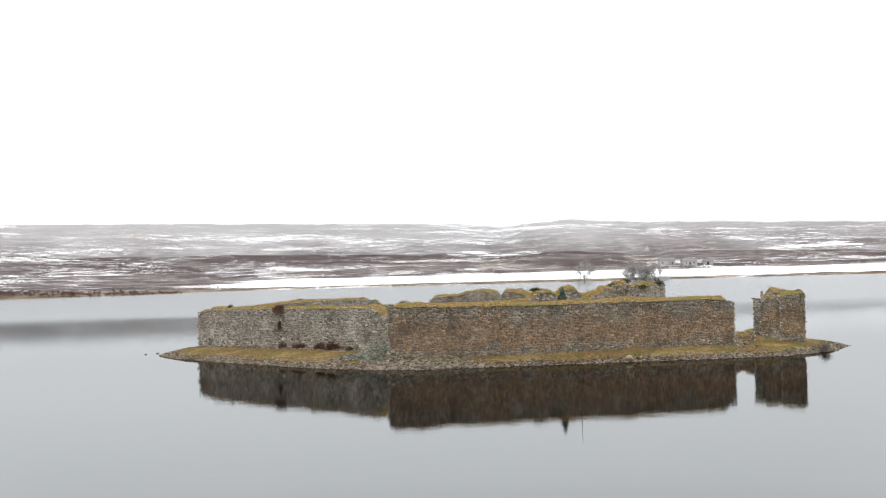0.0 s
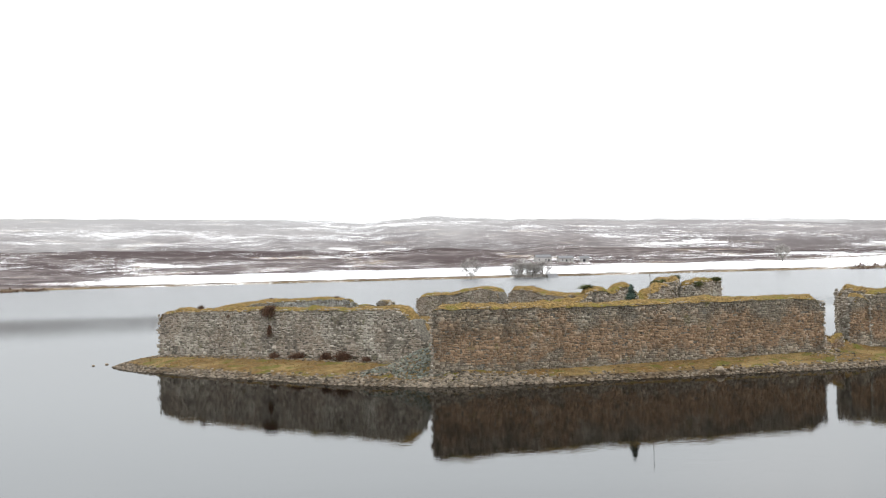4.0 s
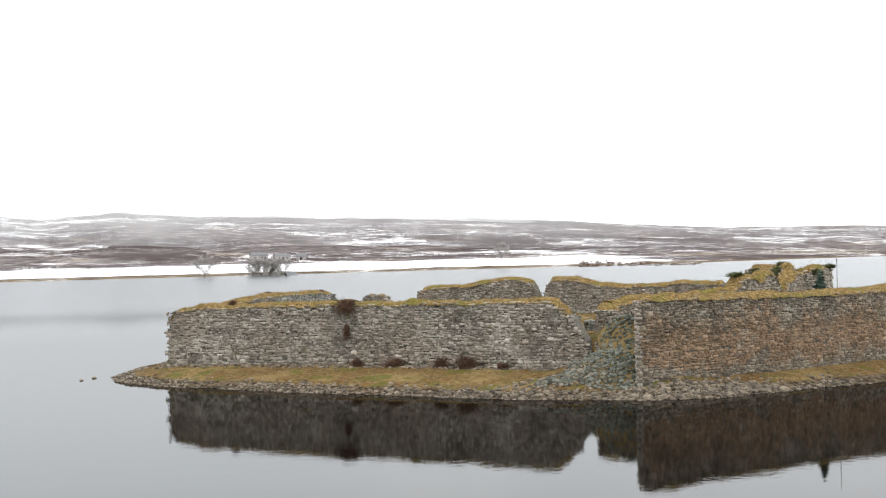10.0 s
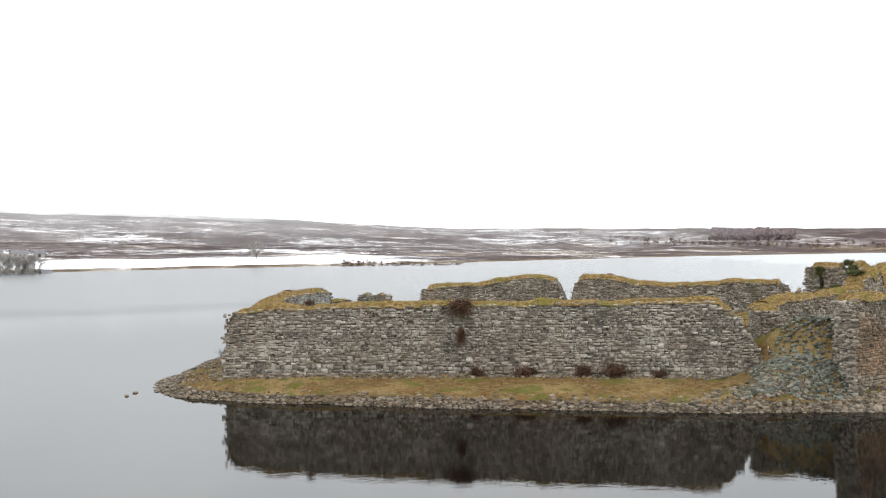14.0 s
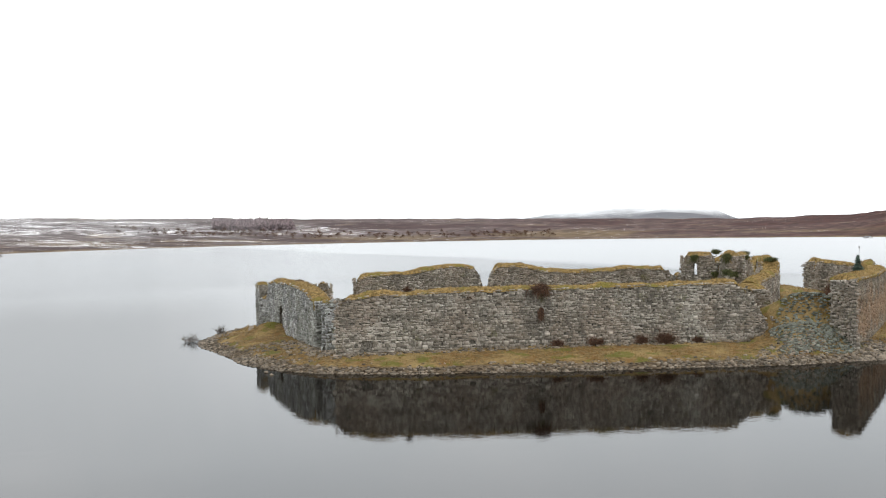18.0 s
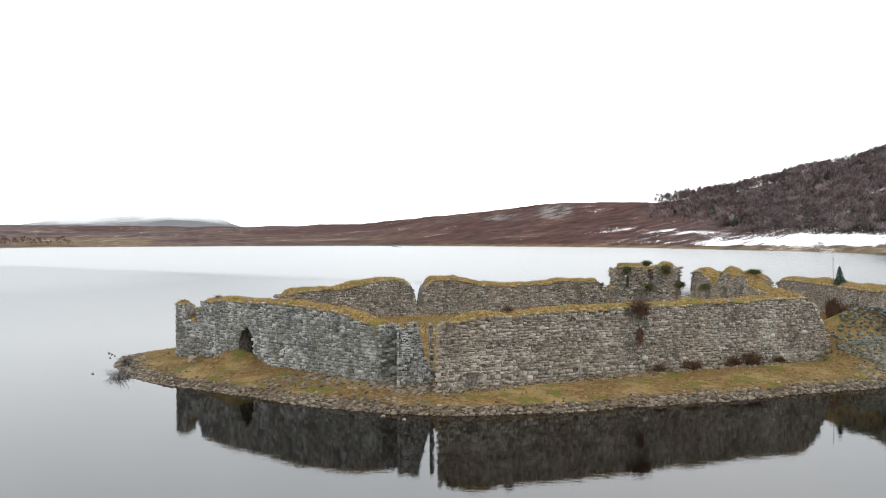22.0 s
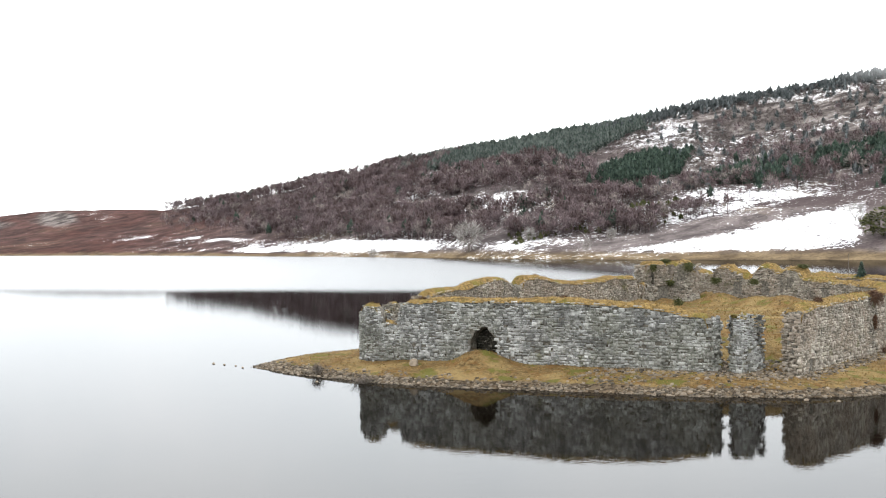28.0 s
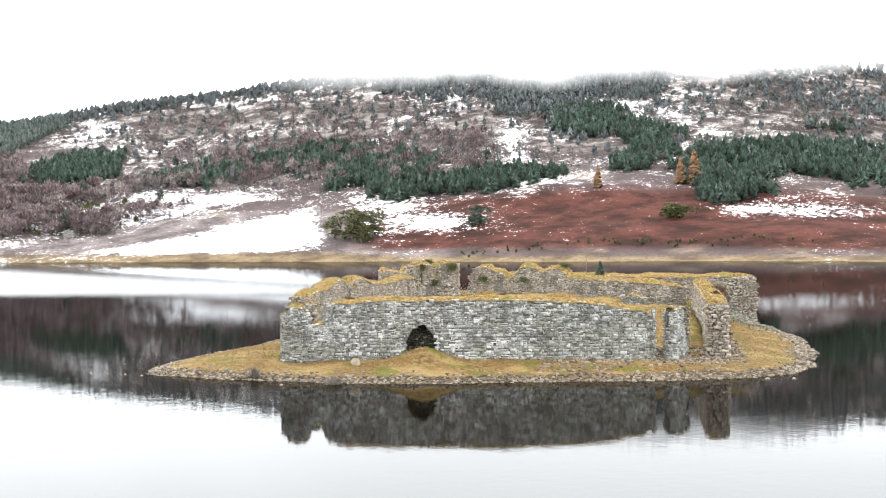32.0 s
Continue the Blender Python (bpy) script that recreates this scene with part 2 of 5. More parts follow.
def water_material():
    mat = bpy.data.materials.new("peaty_loch_water")
    t = nodes_of(mat)
    vec = t.nodes.new("ShaderNodeNewGeometry").outputs["Position"]
    away = t.nodes.new("ShaderNodeVectorMath")
    away.operation = "DOT_PRODUCT"
    put(t, away, n0=vec, n1=(0.8, -0.6, 0))
    north = t.nodes.new("ShaderNodeSeparateXYZ")
    t.links.new(vec, north.inputs[0])
    flat = t.nodes.new("ShaderNodeMapping")
    flat.inputs["Scale"].default_value = (1.0, 1.0, 1.0)
    t.links.new(vec, flat.inputs[0])
    wind = noise_tex(t, flat.outputs[0], 0.006, 3.0, 0.5)
    reach = math_node(t, "ADD", away.outputs["Value"], math_node(t, "MULTIPLY", math_node(t, "SUBTRACT", wind, 0.5), 50.0))
    rippled = math_node(t, "MULTIPLY", ramp(t, reach, -30.0, 60.0), ramp(t, north.outputs[1], 80.0, 160.0))
    breeze = math_node(t, "ADD", north.outputs[1], math_node(t, "MULTIPLY", math_node(t, "SUBTRACT", wind, 0.5), 160.0))
    rippled = math_node(t, "MAXIMUM", rippled, ramp(t, breeze, 270.0, 430.0, 0.0, 0.6))
    ripple = noise_tex(t, vec, 1.6, 3.0, 0.6)
    swell = noise_tex(t, vec, 0.35, 2.0, 0.5)
    height = math_node(t, "ADD", ripple, math_node(t, "MULTIPLY", swell, 1.5))
    bump = put(t, t.nodes.new("ShaderNodeBump"), Strength=0.35, Distance=0.008, Height=height)
    deep = put(t, t.nodes.new("ShaderNodeBsdfDiffuse"), Color=(0.004, 0.003, 0.002, 1))
    gloss = put(t, t.nodes.new("ShaderNodeBsdfGlossy"), Color=(0.485, 0.495, 0.505, 1), Roughness=ramp(t, rippled, 0.0, 1.0, 0.006, 0.24), Normal=bump.outputs[0])
    fres = put(t, t.nodes.new("ShaderNodeFresnel"), IOR=1.4, Normal=bump.outputs[0])
    mix = put(t, t.nodes.new("ShaderNodeMixShader"), n0=fres.outputs[0], n1=deep.outputs[0], n2=gloss.outputs[0])
    t.links.new(mix.outputs[0], t.nodes.new("ShaderNodeOutputMaterial").inputs[0])
    return mat


WATER = water_material()


# ---- mesh helpers ----
def mesh_from(name, verts, faces, mat=None, smooth=False):
    me = bpy.data.meshes.new(name)
    me.from_pydata([tuple(v) for v in verts], [], faces)
    if mat:
        me.materials.append(mat)
    if smooth:
        me.polygons.foreach_set("use_smooth", [True] * len(me.polygons))
    me.update()
    return me


def mesh_arrays(name, verts, quads, mat, smooth=False):
    """A mesh from an array of corners and an array of faces that all have as many corners."""
    verts, quads = np.asarray(verts, np.float32), np.asarray(quads, np.int32)
    me = bpy.data.meshes.new(name)
    me.vertices.add(len(verts))
    me.vertices.foreach_set("co", verts.ravel())
    k = quads.shape[1]
    me.loops.add(quads.size)
    me.loops.foreach_set("vertex_index", quads.ravel())
    me.polygons.add(len(quads))
    me.polygons.foreach_set("loop_start", np.arange(len(quads), dtype=np.int32) * k)
    me.polygons.foreach_set("loop_total", np.full(len(quads), k, np.int32))
    if smooth:
        me.polygons.foreach_set("use_smooth", np.ones(len(quads), bool))
    me.materials.append(mat)
    me.update(calc_edges=True)
    me.validate()
    return me


def part(name, me, parent, label="", kind=""):
    ob = new(name, me)
    ob.parent = parent
    return tagged(ob, label, kind=kind)


def thing(name, at, label, category, group="", kind=""):
    ob = new(name)
    ob.location = at
    ob.empty_display_size = 0.5
    return tagged(ob, label, category, group, kind)


rng = np.random.default_rng(7)


def fbm(x, y, scale, seed=0.0, octaves=4):
    """Smooth value noise, for arrays."""
    out, amp, total = 0.0, 1.0, 0.0
    for o in range(octaves):
        f = 2.0 ** o / scale
        gx, gy = x * f + seed * 13.7 + o * 5.1, y * f + seed * 7.3 - o * 3.3
        ix, iy = np.floor(gx), np.floor(gy)
        u, v = gx - ix, gy - iy
        u, v = u * u * (3 - 2 * u), v * v * (3 - 2 * v)

        def h(a, b):
            s = np.sin(a * 127.1 + b * 311.7 + seed * 74.7) * 43758.5453
            return s - np.floor(s)
        val = (h(ix, iy) * (1 - u) + h(ix + 1, iy) * u) * (1 - v) + (h(ix, iy + 1) * (1 - u) + h(ix + 1, iy + 1) * u) * v
        out, total, amp = out + amp * val, total + amp, amp * 0.5
    return out / total


def step(v, lo, hi):
    k = np.clip((v - lo) / (hi - lo), 0, 1)
    return k * k * (3 - 2 * k)


def inside_distance(x, y, poly):
    """Distance to a closed outline, positive inside."""
    p = np.asarray(poly, float)
    q = np.roll(p, -1, 0)
    best = np.full(x.shape, 1e9)
    odd = np.zeros(x.shape, bool)
    for (ax, ay), (bx, by) in zip(p, q):
        ex, ey = bx - ax, by - ay
        k = np.clip(((x - ax) * ex + (y - ay) * ey) / (ex * ex + ey * ey), 0, 1)
        best = np.minimum(best, np.hypot(x - ax - k * ex, y - ay - k * ey))
        cross = ((ay > y) != (by > y)) & (x < ex * (y - ay) / (ey if ey else 1e-9) + ax)
        odd ^= cross
    return np.where(odd, best, -best)


# ---- the loch and the land round it ----
CENTRE = (-2.0, 212.0)
SHORE_AT = (-180, -120, -60, -23, -10, 0, 8, 16, 25, 33, 41, 50, 58, 65, 73, 81, 88, 95, 102, 110, 118, 126, 135, 150, 180)
SHORE_R = (600, 700, 800, 640, 730, 745, 760, 800, 880, 1000, 1300, 1600, 1750, 1700, 1550, 1300, 1030, 810, 660, 600, 560, 520, 490, 480, 600)
RISE_AT = (-180, -60, -19, -10, 1, 3, 6, 9, 13, 20, 28, 33, 38, 49, 56, 68, 73, 78, 82, 86, 89, 94, 99, 106, 111, 115, 120, 125, 130, 136, 143, 147, 155, 180)
RISE = (3, 2, 2.36, 2.29, 2.09, 1.89, 2.18, 1.98, 1.85, 1.63, 1.15, 0.84, 0.77, 0.62, 0.55, 0.37, 0.5, 0.98, 1.42, 1.38, 1.67, 2.75, 3.8, 4.92, 5.92, 6.46, 7.17, 7.947, 8.5, 8.64, 8.15, 7.07, 6, 3)
RIDGE_AT = (-180, -60, 0, 45, 60, 70, 80, 87, 95, 100, 150, 165, 180)
RIDGE_R = (1600, 2400, 2600, 2600, 2700, 2500, 1900, 1600, 1350, 1250, 1250, 1500, 1600)


def land(x, y):
    """The height of the land, and how far it is from the water's edge, over the plan."""
    dx, dy = x - CENTRE[0], y - CENTRE[1]
    az, r = np.degrees(np.arctan2(dx, dy)), np.hypot(dx, dy)
    shore = np.interp(az, SHORE_AT, SHORE_R) + 36 * (fbm(x, y, 90, 2) - 0.5)
    ridge = np.interp(az, RIDGE_AT, RIDGE_R)
    top = 13 + ridge * np.tan(np.radians(np.interp(az, RISE_AT, RISE)))
    k = np.clip((r - shore) / np.maximum(ridge - shore, 200), 0, 1)
    steep = np.interp(az, (-180, 40, 80, 95, 180), (1.5, 1.5, 1.3, 1.15, 1.15))
    h = 0.4 + (top - 0.4) * k ** steep
    bank = np.clip(r - shore, 0, 60)
    h = h + 0.03 * bank + (fbm(x, y, 260, 3) - 0.5) * 26 * np.clip(k * 2.5, 0, 1) * (1 - k) + (fbm(x, y, 45, 4) - 0.5) * 5 * np.clip(k * 5, 0, 1)
    h = h - np.clip(r - ridge, 0, 1e5) * 0.015
    far_peak = (np.exp(-((az - 65.3) / 2.6) ** 2) + 0.6 * np.exp(-((az - 60.5) / 3.2) ** 2)) * np.clip((r - 2900) / 1200, 0, 1) * (76 + 70 * (fbm(x, y, 260, 41) - 0.5))
    h = np.where(r > shore, h + far_peak, np.maximum(-3.0, (r - shore) * 0.06))
    return h, r - shore, az, r, k


def blobs(az, k, spots):
    """How far each place lies inside any of the soft ovals (azimuth, rise, half widths)."""
    best = np.zeros(np.shape(az))
    for a, c, da, dk in spots:
        best = np.maximum(best, np.exp(-0.7 * (((az - a) / da) ** 2 + ((k - c) / dk) ** 2)))
    return best


SNOW_SPOTS = [(96.7, 0.6, 0.9, 0.05), (99.8, 0.43, 3.2, 0.05), (100.5, 0.80, 0.4, 0.07), (129.5, 0.46, 0.7, 0.16), (122.7, 0.2, 2.2, 0.06), (125, 0.13, 1.8, 0.03), (109.3, 0.84, 1.2, 0.06), (83.3, 0.85, 0.6, 0.1), (136, 0.6, 3, 0.05), (143, 0.16, 4, 0.03), (108.0, 0.21, 4.0, 0.08), (112.5, 0.30, 3.0, 0.05)]
ROCK_SPOTS = [(81.6, 0.8, 0.8, 0.16), (79.1, 0.78, 0.6, 0.08)]


def shore_field(az):
    """How deep the open snow strip along the far shore is, under the wood."""
    return np.interp(az, (84, 88.5, 94, 100), (250, 160, 75, 70))


def build_land():
    az = np.radians(np.concatenate([np.arange(-180, -42, 4.0), np.arange(-42, 158, 0.36), np.arange(158, 180.1, 4.0)]))
    r = np.geomspace(330, 4600, 150)
    A, R = np.meshgrid(az, r, indexing="ij")
    X, Y = CENTRE[0] + R * np.sin(A), CENTRE[1] + R * np.cos(A)
    Z, off, azd, rr, k = land(X, Y)
    na, nr = X.shape
    idx = np.arange(na * nr).reshape(na, nr)
    quads = np.stack([idx[:-1, :-1], idx[1:, :-1], idx[1:, 1:], idx[:-1, 1:]], -1).reshape(-1, 4)
    me = mesh_arrays("ground", np.stack([X, Y, Z], -1).reshape(-1, 3), quads[:, ::-1], GROUND, True)
    moor = 1 - step(azd, 62, 84)
    hill = step(azd, 84, 96)
    patch = fbm(X, Y, 150, 5)
    # lying snow: open low fields, thin streaks over the moor, drifts between the rocks of the hill
    field_a = step(azd, -14, -4) * (1 - step(azd, 24, 34)) * step(off, 25, 40) * (1 - step(off, 160, 260))
    field_b = step(azd, 106.5, 108.5) * (1 - step(azd, 118.3, 119.6)) * step(off, 18, 28) * (1 - step(k, np.interp(azd, (108, 119), (0.04, 0.19)), np.interp(azd, (108, 119), (0.08, 0.24))))
    field_c = step(azd, 82, 86) * (1 - step(azd, 112, 116)) * step(off, 25, 40) * (1 - step(off, shore_field(azd) * 0.75, shore_field(azd) * 1.2)) * (1 - step(azd, 99, 104)) * (0.45 + 1.1 * step(fbm(X, Y, 70, 16), 0.36, 0.56))
    snow = moor * (0.26 + 0.5 * (patch - 0.44)) * (1 - 0.6 * step(azd, 34, 60)) + 0.24 * step(rr, 3000, 3600) * step(azd, 50, 58) * (1 - step(azd, 68, 72)) + 0.75 * field_a + 0.64 * field_b + 0.55 * field_c
    snow = snow + hill * step(azd, 105, 112) * (0.26 + 0.3 * (fbm(X, Y, 60, 6) - 0.5)) * step(k, 0.12, 0.25)
    snow = snow + 0.27 * hill * (1 - step(azd, 105, 112)) + 0.30 * blobs(azd, k, SNOW_SPOTS)
    red = step(azd, 119.5, 122.5) * step(off, 20, 35) * (1 - step(k, 0.20, 0.26)) + (1 - hill) * (1 - moor) * 0.85 + moor * step(azd, 40, 66) * 0.6
    snow = np.where((azd > 121) & (k < 0.20), 0.13 + 0.5 * (patch - 0.5) + 0.4 * blobs(azd, k, SNOW_SPOTS), snow)
    tan = (1 - step(off, 14 - 6 * step(azd, 118, 124), 30 - 15 * step(azd, 118, 124))) + 0.8 * moor * step(off, 40, 120) * (1 - step(off, 260, 420)) * step(patch, 0.45, 0.6) * step(azd, 0, 12)
    scree = hill * step(azd, 104, 114) * step(k, 0.3, 0.5) + step(blobs(azd, k, ROCK_SPOTS), 0.35, 0.6)
    for name, values in (("snow", snow), ("bracken", np.clip(red, 0, 1)), ("tan", np.clip(tan, 0, 1)), ("scree", np.clip(scree, 0, 1))):
        me.attributes.new(name, "FLOAT", "POINT").data.foreach_set("value", values.astype(np.float32).ravel())
    return tagged(new("ground", me), "heather moor and hillside with patches of lying snow", "ground", kind="structure")


build_land()

water_mesh = mesh_from("water", [(CENTRE[0] + 4500 * math.cos(a * math.pi / 32), CENTRE[1] + 4500 * math.sin(a * math.pi / 32), 0) for a in range(64)], [list(range(64))], WATER)
tagged(new("water", water_mesh), "still dark loch water reflecting the overcast sky", "water", kind="structure")

# ---- the island ----
ISLE = [(-45.6, 219.5), (-45.6, 213), (-42.4, 206), (-36.6, 199), (-31.3, 192), (-25.6, 185.4), (-19.4, 179.4), (-14, 174.6), (-9.4, 171.4), (-3, 170.0), (6, 171.5), (16, 173.3),
        (25, 174.6), (35, 176), (46, 178.5), (55, 186.5), (60, 196), (58, 206), (47, 214), (38, 219), (29, 228), (18, 241), (9, 253), (2, 261), (-3, 263.3), (-12, 260.2),
        (-21.8, 253.6), (-29.8, 245.6), (-36.0, 236.6), (-41.8, 227.4)]
COURT = [(-36.5, 216.5), (-9.5, 189.5), (-3, 189.0), (13, 193.5), (24, 199.5), (25.5, 207), (10.2, 229), (-5.3, 246.4), (-13, 246.6), (-32.5, 223)]
BAILEY = [(-6.4, 186.6), (13, 191.5), (26, 198), (38, 201), (51, 196.5), (50.5, 191.5), (40.3, 187.3), (16.3, 181.4), (-4.6, 177.4), (-6.2, 182.0)]


def island_height(x, y):
    d = inside_distance(x, y, ISLE) + 1.6 * (fbm(x, y, 7, 8) - 0.5)
    z = np.where(d > 0, 1.75 * (1 - np.exp(-np.maximum(d, 0) / 5.5)), np.maximum(d * 0.30, -2.5))
    z = z + 0.25 * (fbm(x, y, 3.0, 9) - 0.5) * np.clip(d, 0, 1)
    court = inside_distance(x, y, COURT)
    mouth = np.hypot(x + 37, y - 219)
    level = 4.5 - 2.6 * (1 - step(mouth, 2.0, 15.0))
    z = np.where(d > 0, z + (np.maximum(level, z) - z) * step(court, -1.6, 0.6), z)
    bail = inside_distance(x, y, BAILEY)
    level_b = 4.4 - 2.4 * (1 - step(x, -11.0, -6.5)) - 2.0 * step(x, 36.0, 40.0)
    z = np.where(d > 0, z + (np.maximum(level_b, z) - z) * step(bail, -1.2, 0.6), z)
    z = z + 1.42 * np.exp(-((x + 21.9) ** 2 + (y - 242.2) ** 2) / 6.5) + 0.7 * np.exp(-((x + 13.4) ** 2 + (y - 178.8) ** 2) / 2.2)
    # grown-over heaps against the inner walls
    for hx, hy, rise, wide in ((20.5, 200.2, 1.5, 3.0), (14.2, 197.6, 1.2, 2.9), (9.0, 196.0, 1.5, 3.0), (2.5, 193.6, 1.0, 3.2), (26.0, 206.5, 0.9, 2.4), (22.0, 211.5, 0.8, 3.0), (31.5, 197.2, 1.2, 3.2), (36.0, 195.8, 0.5, 3.2)):
        z = z + rise * np.exp(-((x - hx) ** 2 + (y - hy) ** 2) / (wide * wide))
    # fallen rubble below the broken corner
    heap = np.hypot((x + 6.0) / 1.15, (y - 180.2))
    z = z + 2.1 * (1 - step(heap, 0.5, 7.0)) * step(d, 0, 5) * (1 - step(bail, 0.5, 3))
    return z, d


def build_island():
    xs, ys = np.arange(-56, 68, 0.5), np.arange(160, 272, 0.5)
    X, Y = np.meshgrid(xs, ys, indexing="ij")
    Z, d = island_height(X, Y)
    idx = np.arange(X.size).reshape(X.shape)
    quads = np.stack([idx[:-1, :-1], idx[1:, :-1], idx[1:, 1:], idx[:-1, 1:]], -1).reshape(-1, 4)
    keep = (d.reshape(-1)[quads] > -7).all(1)
    me = mesh_arrays("island", np.stack([X, Y, Z], -1).reshape(-1, 3), quads[keep], ISLAND, True)
    me.attributes.new("shore", "FLOAT", "POINT").data.foreach_set("value", (1 - step(d, 0.6, 3.2)).astype(np.float32).ravel())
    return tagged(new("island", me), "low grassy island with a stony shore", "island", kind="structure")


build_island()


# ---- ruined castle walls ----
def frustum_stones(c, along, out, w, h, d, jit):
    """Corners and faces of many rough stones: c is the middle of the back, along and out are unit ways in plan."""
    n = len(c)
    up = np.array([0, 0, 1.0])
    v = np.zeros((n, 8, 3))
    for i, (a, b, o) in enumerate(((-1, -1, 0), (1, -1, 0), (1, 1, 0), (-1, 1, 0), (-1, -1, 1), (1, -1, 1), (1, 1, 1), (-1, 1, 1))):
        inset = 0.86 if o else 1.0
        v[:, i] = c + along * (a * w * 0.5 * inset)[:, None] + up * (b * h * 0.5 * inset)[:, None] + out * (o * d)[:, None]
    v[:, 4:] += rng.normal(0, 1, (n, 4, 3)) * jit
    f = np.array([(4, 5, 6, 7), (0, 1, 5, 4), (1, 2, 6, 5), (2, 3, 7, 6), (3, 0, 4, 7)])
    faces = (f[None] + (np.arange(n) * 8)[:, None, None]).reshape(-1, 4)
    return v.reshape(-1, 3), faces


UNIT_STONES = {}


def unit_stones(kind):
    """Six shared stones of unit size for the pieces that are objects of their own."""
    if kind not in UNIT_STONES:
        made = []
        for _ in range(6):
            one = np.ones(1)
            v, f = frustum_stones(np.zeros((1, 3)), np.array([[1.0, 0, 0]]), np.array([[0, -1.0, 0]]), one, one, one, 0.085)
            made.append(mesh_arrays("stone", v, f, STONE[kind, "object"]))
        UNIT_STONES[kind] = made
    return UNIT_STONES[kind]


def polyline(pts, s):
    p = np.asarray(pts, float)
    seg = np.hypot(*np.diff(p, axis=0).T)
    cum = np.concatenate([[0], np.cumsum(seg)])
    i = np.clip(np.searchsorted(cum, s, side="right") - 1, 0, len(seg) - 1)
    k = (s - cum[i]) / seg[i]
    at = p[i] + (p[i + 1] - p[i]) * k[..., None]
    way = (p[i + 1] - p[i]) / seg[i][..., None]
    return at, way, cum[-1]


def castle_wall(name, label, pts, side, tops, bases, thick, kind, turf=0.3, both=True, singles=None, arch=None, windows=(), holes=(), size=(0.31, 0.15), ends=(True, True), skew=(0.0, 0.0)):
    """A ruined rubble wall. pts: plan of the face; side: +1 if the wall's thickness lies left of that way.
    tops, bases: (metres along, height) pairs. singles: stretch whose stones are objects of their own.
    arch: (from, to, springing, crown, sill). windows: (from, to, sill, head) cut right through. holes: (along, height, width, height of hole)."""
    ts, tz = np.array(tops, float).T
    bs, bz = np.array(bases, float).T
    _, _, length = polyline(pts, np.zeros(1))
    seed = float(len(name) + len(label))

    def top(s):
        s = np.asarray(s, float)
        return np.interp(s, ts, tz) + 0.26 * (fbm(s, s * 0 + seed, 1.1, seed, 3) - 0.5)

    def base(s):
        return np.interp(s, bs, bz)

    def under(s):
        """The underside of the masonry over the arch, or nothing."""
        s = np.asarray(s, float)
        if not arch:
            return np.full(s.shape, -9.0)
        a, b, spring, crown, _ = arch
        u = np.clip((s - a) / (b - a) * 2 - 1, -1, 1)
        return np.where((s > a) & (s < b), spring + (crown - spring) * (1 - np.abs(u) ** 1.9) + 0.12 * np.sin(s * 9), -9.0)

    p0, w0, _ = polyline(pts, np.array([length * 0.5]))
    origin = Vector((p0[0][0], p0[0][1], float(base(length * 0.5))))
    wall = thing(name, origin, label, "castle wall", "castle walls", "structure")
    shift = np.array(origin)

    # rubble core in columns
    cols = list(np.arange(0, length, 0.45)) + [length]
    if arch:
        cols = sorted(cols + [arch[0], arch[0] + 0.001, arch[1] - 0.001, arch[1]])
    for wa, wb, _, _ in windows:
        cols = sorted([v for v in cols if not wa - 0.05 < v < wb + 0.05] + [wa, wa + 0.001, wb - 0.001, wb])
    cols = np.array(cols)
    at, way, _ = polyline(pts, cols)
    left = np.stack([-way[:, 1], way[:, 0]], 1) * side
    back = 0.10
    low = np.maximum(base(cols) - 1.0, under(cols))
    high = top(cols) - 0.04
    for wa, wb, _, head in windows:
        low = np.where((cols > wa) & (cols < wb), head, low)
    vs, fs = [], []
    slide = skew[0] * np.maximum(0, 1 - cols / 3.5) - skew[1] * np.maximum(0, 1 - (length - cols) / 3.5)
    for i in range(len(cols)):
        front, rear = at[i] + left[i] * back, at[i] + left[i] * (thick - back) + way[i] * slide[i]
        mid = at[i] + left[i] * thick * 0.5 + way[i] * slide[i] * 0.5
        vs += [(*front, low[i]), (*front, high[i]), (*mid, high[i] + 0.08), (*rear, high[i]), (*rear, low[i])]
    for i in range(len(cols) - 1):
        a, b = i * 5, i * 5 + 5
        for k in range(5):
            fs.append((a + k, b + k, b + (k + 1) % 5, a + (k + 1) % 5))
    fs += [(0, 1, 2, 3, 4), tuple(len(vs) - 1 - k for k in range(5))]
    for wa, wb, sill, _ in windows:
        n = len(vs)
        for s_ in (wa, wb):
            p, w, _ = polyline(pts, np.array([s_]))
            l = np.array([-w[0][1], w[0][0]]) * side
            for k, z in ((back, float(base(s_)) - 1), (back, sill), (thick - back, sill), (thick - back, float(base(s_)) - 1)):
                vs.append((*(p[0] + l * k), z))
        fs += [tuple(n + k for k in q) for q in ((0, 1, 5, 4), (1, 2, 6, 5), (2, 3, 7, 6), (0, 3, 2, 1), (4, 5, 6, 7))]
    part("core", mesh_from("core", np.array(vs) - shift, fs, CORE), wall, "dark rubble core and mortar of the wall")

    # facing stones in wavering courses, on the faces and the broken ends
    z0, z1 = float(np.min(bz)) - 0.5, float(np.max(tz)) + 0.3
    packs = []

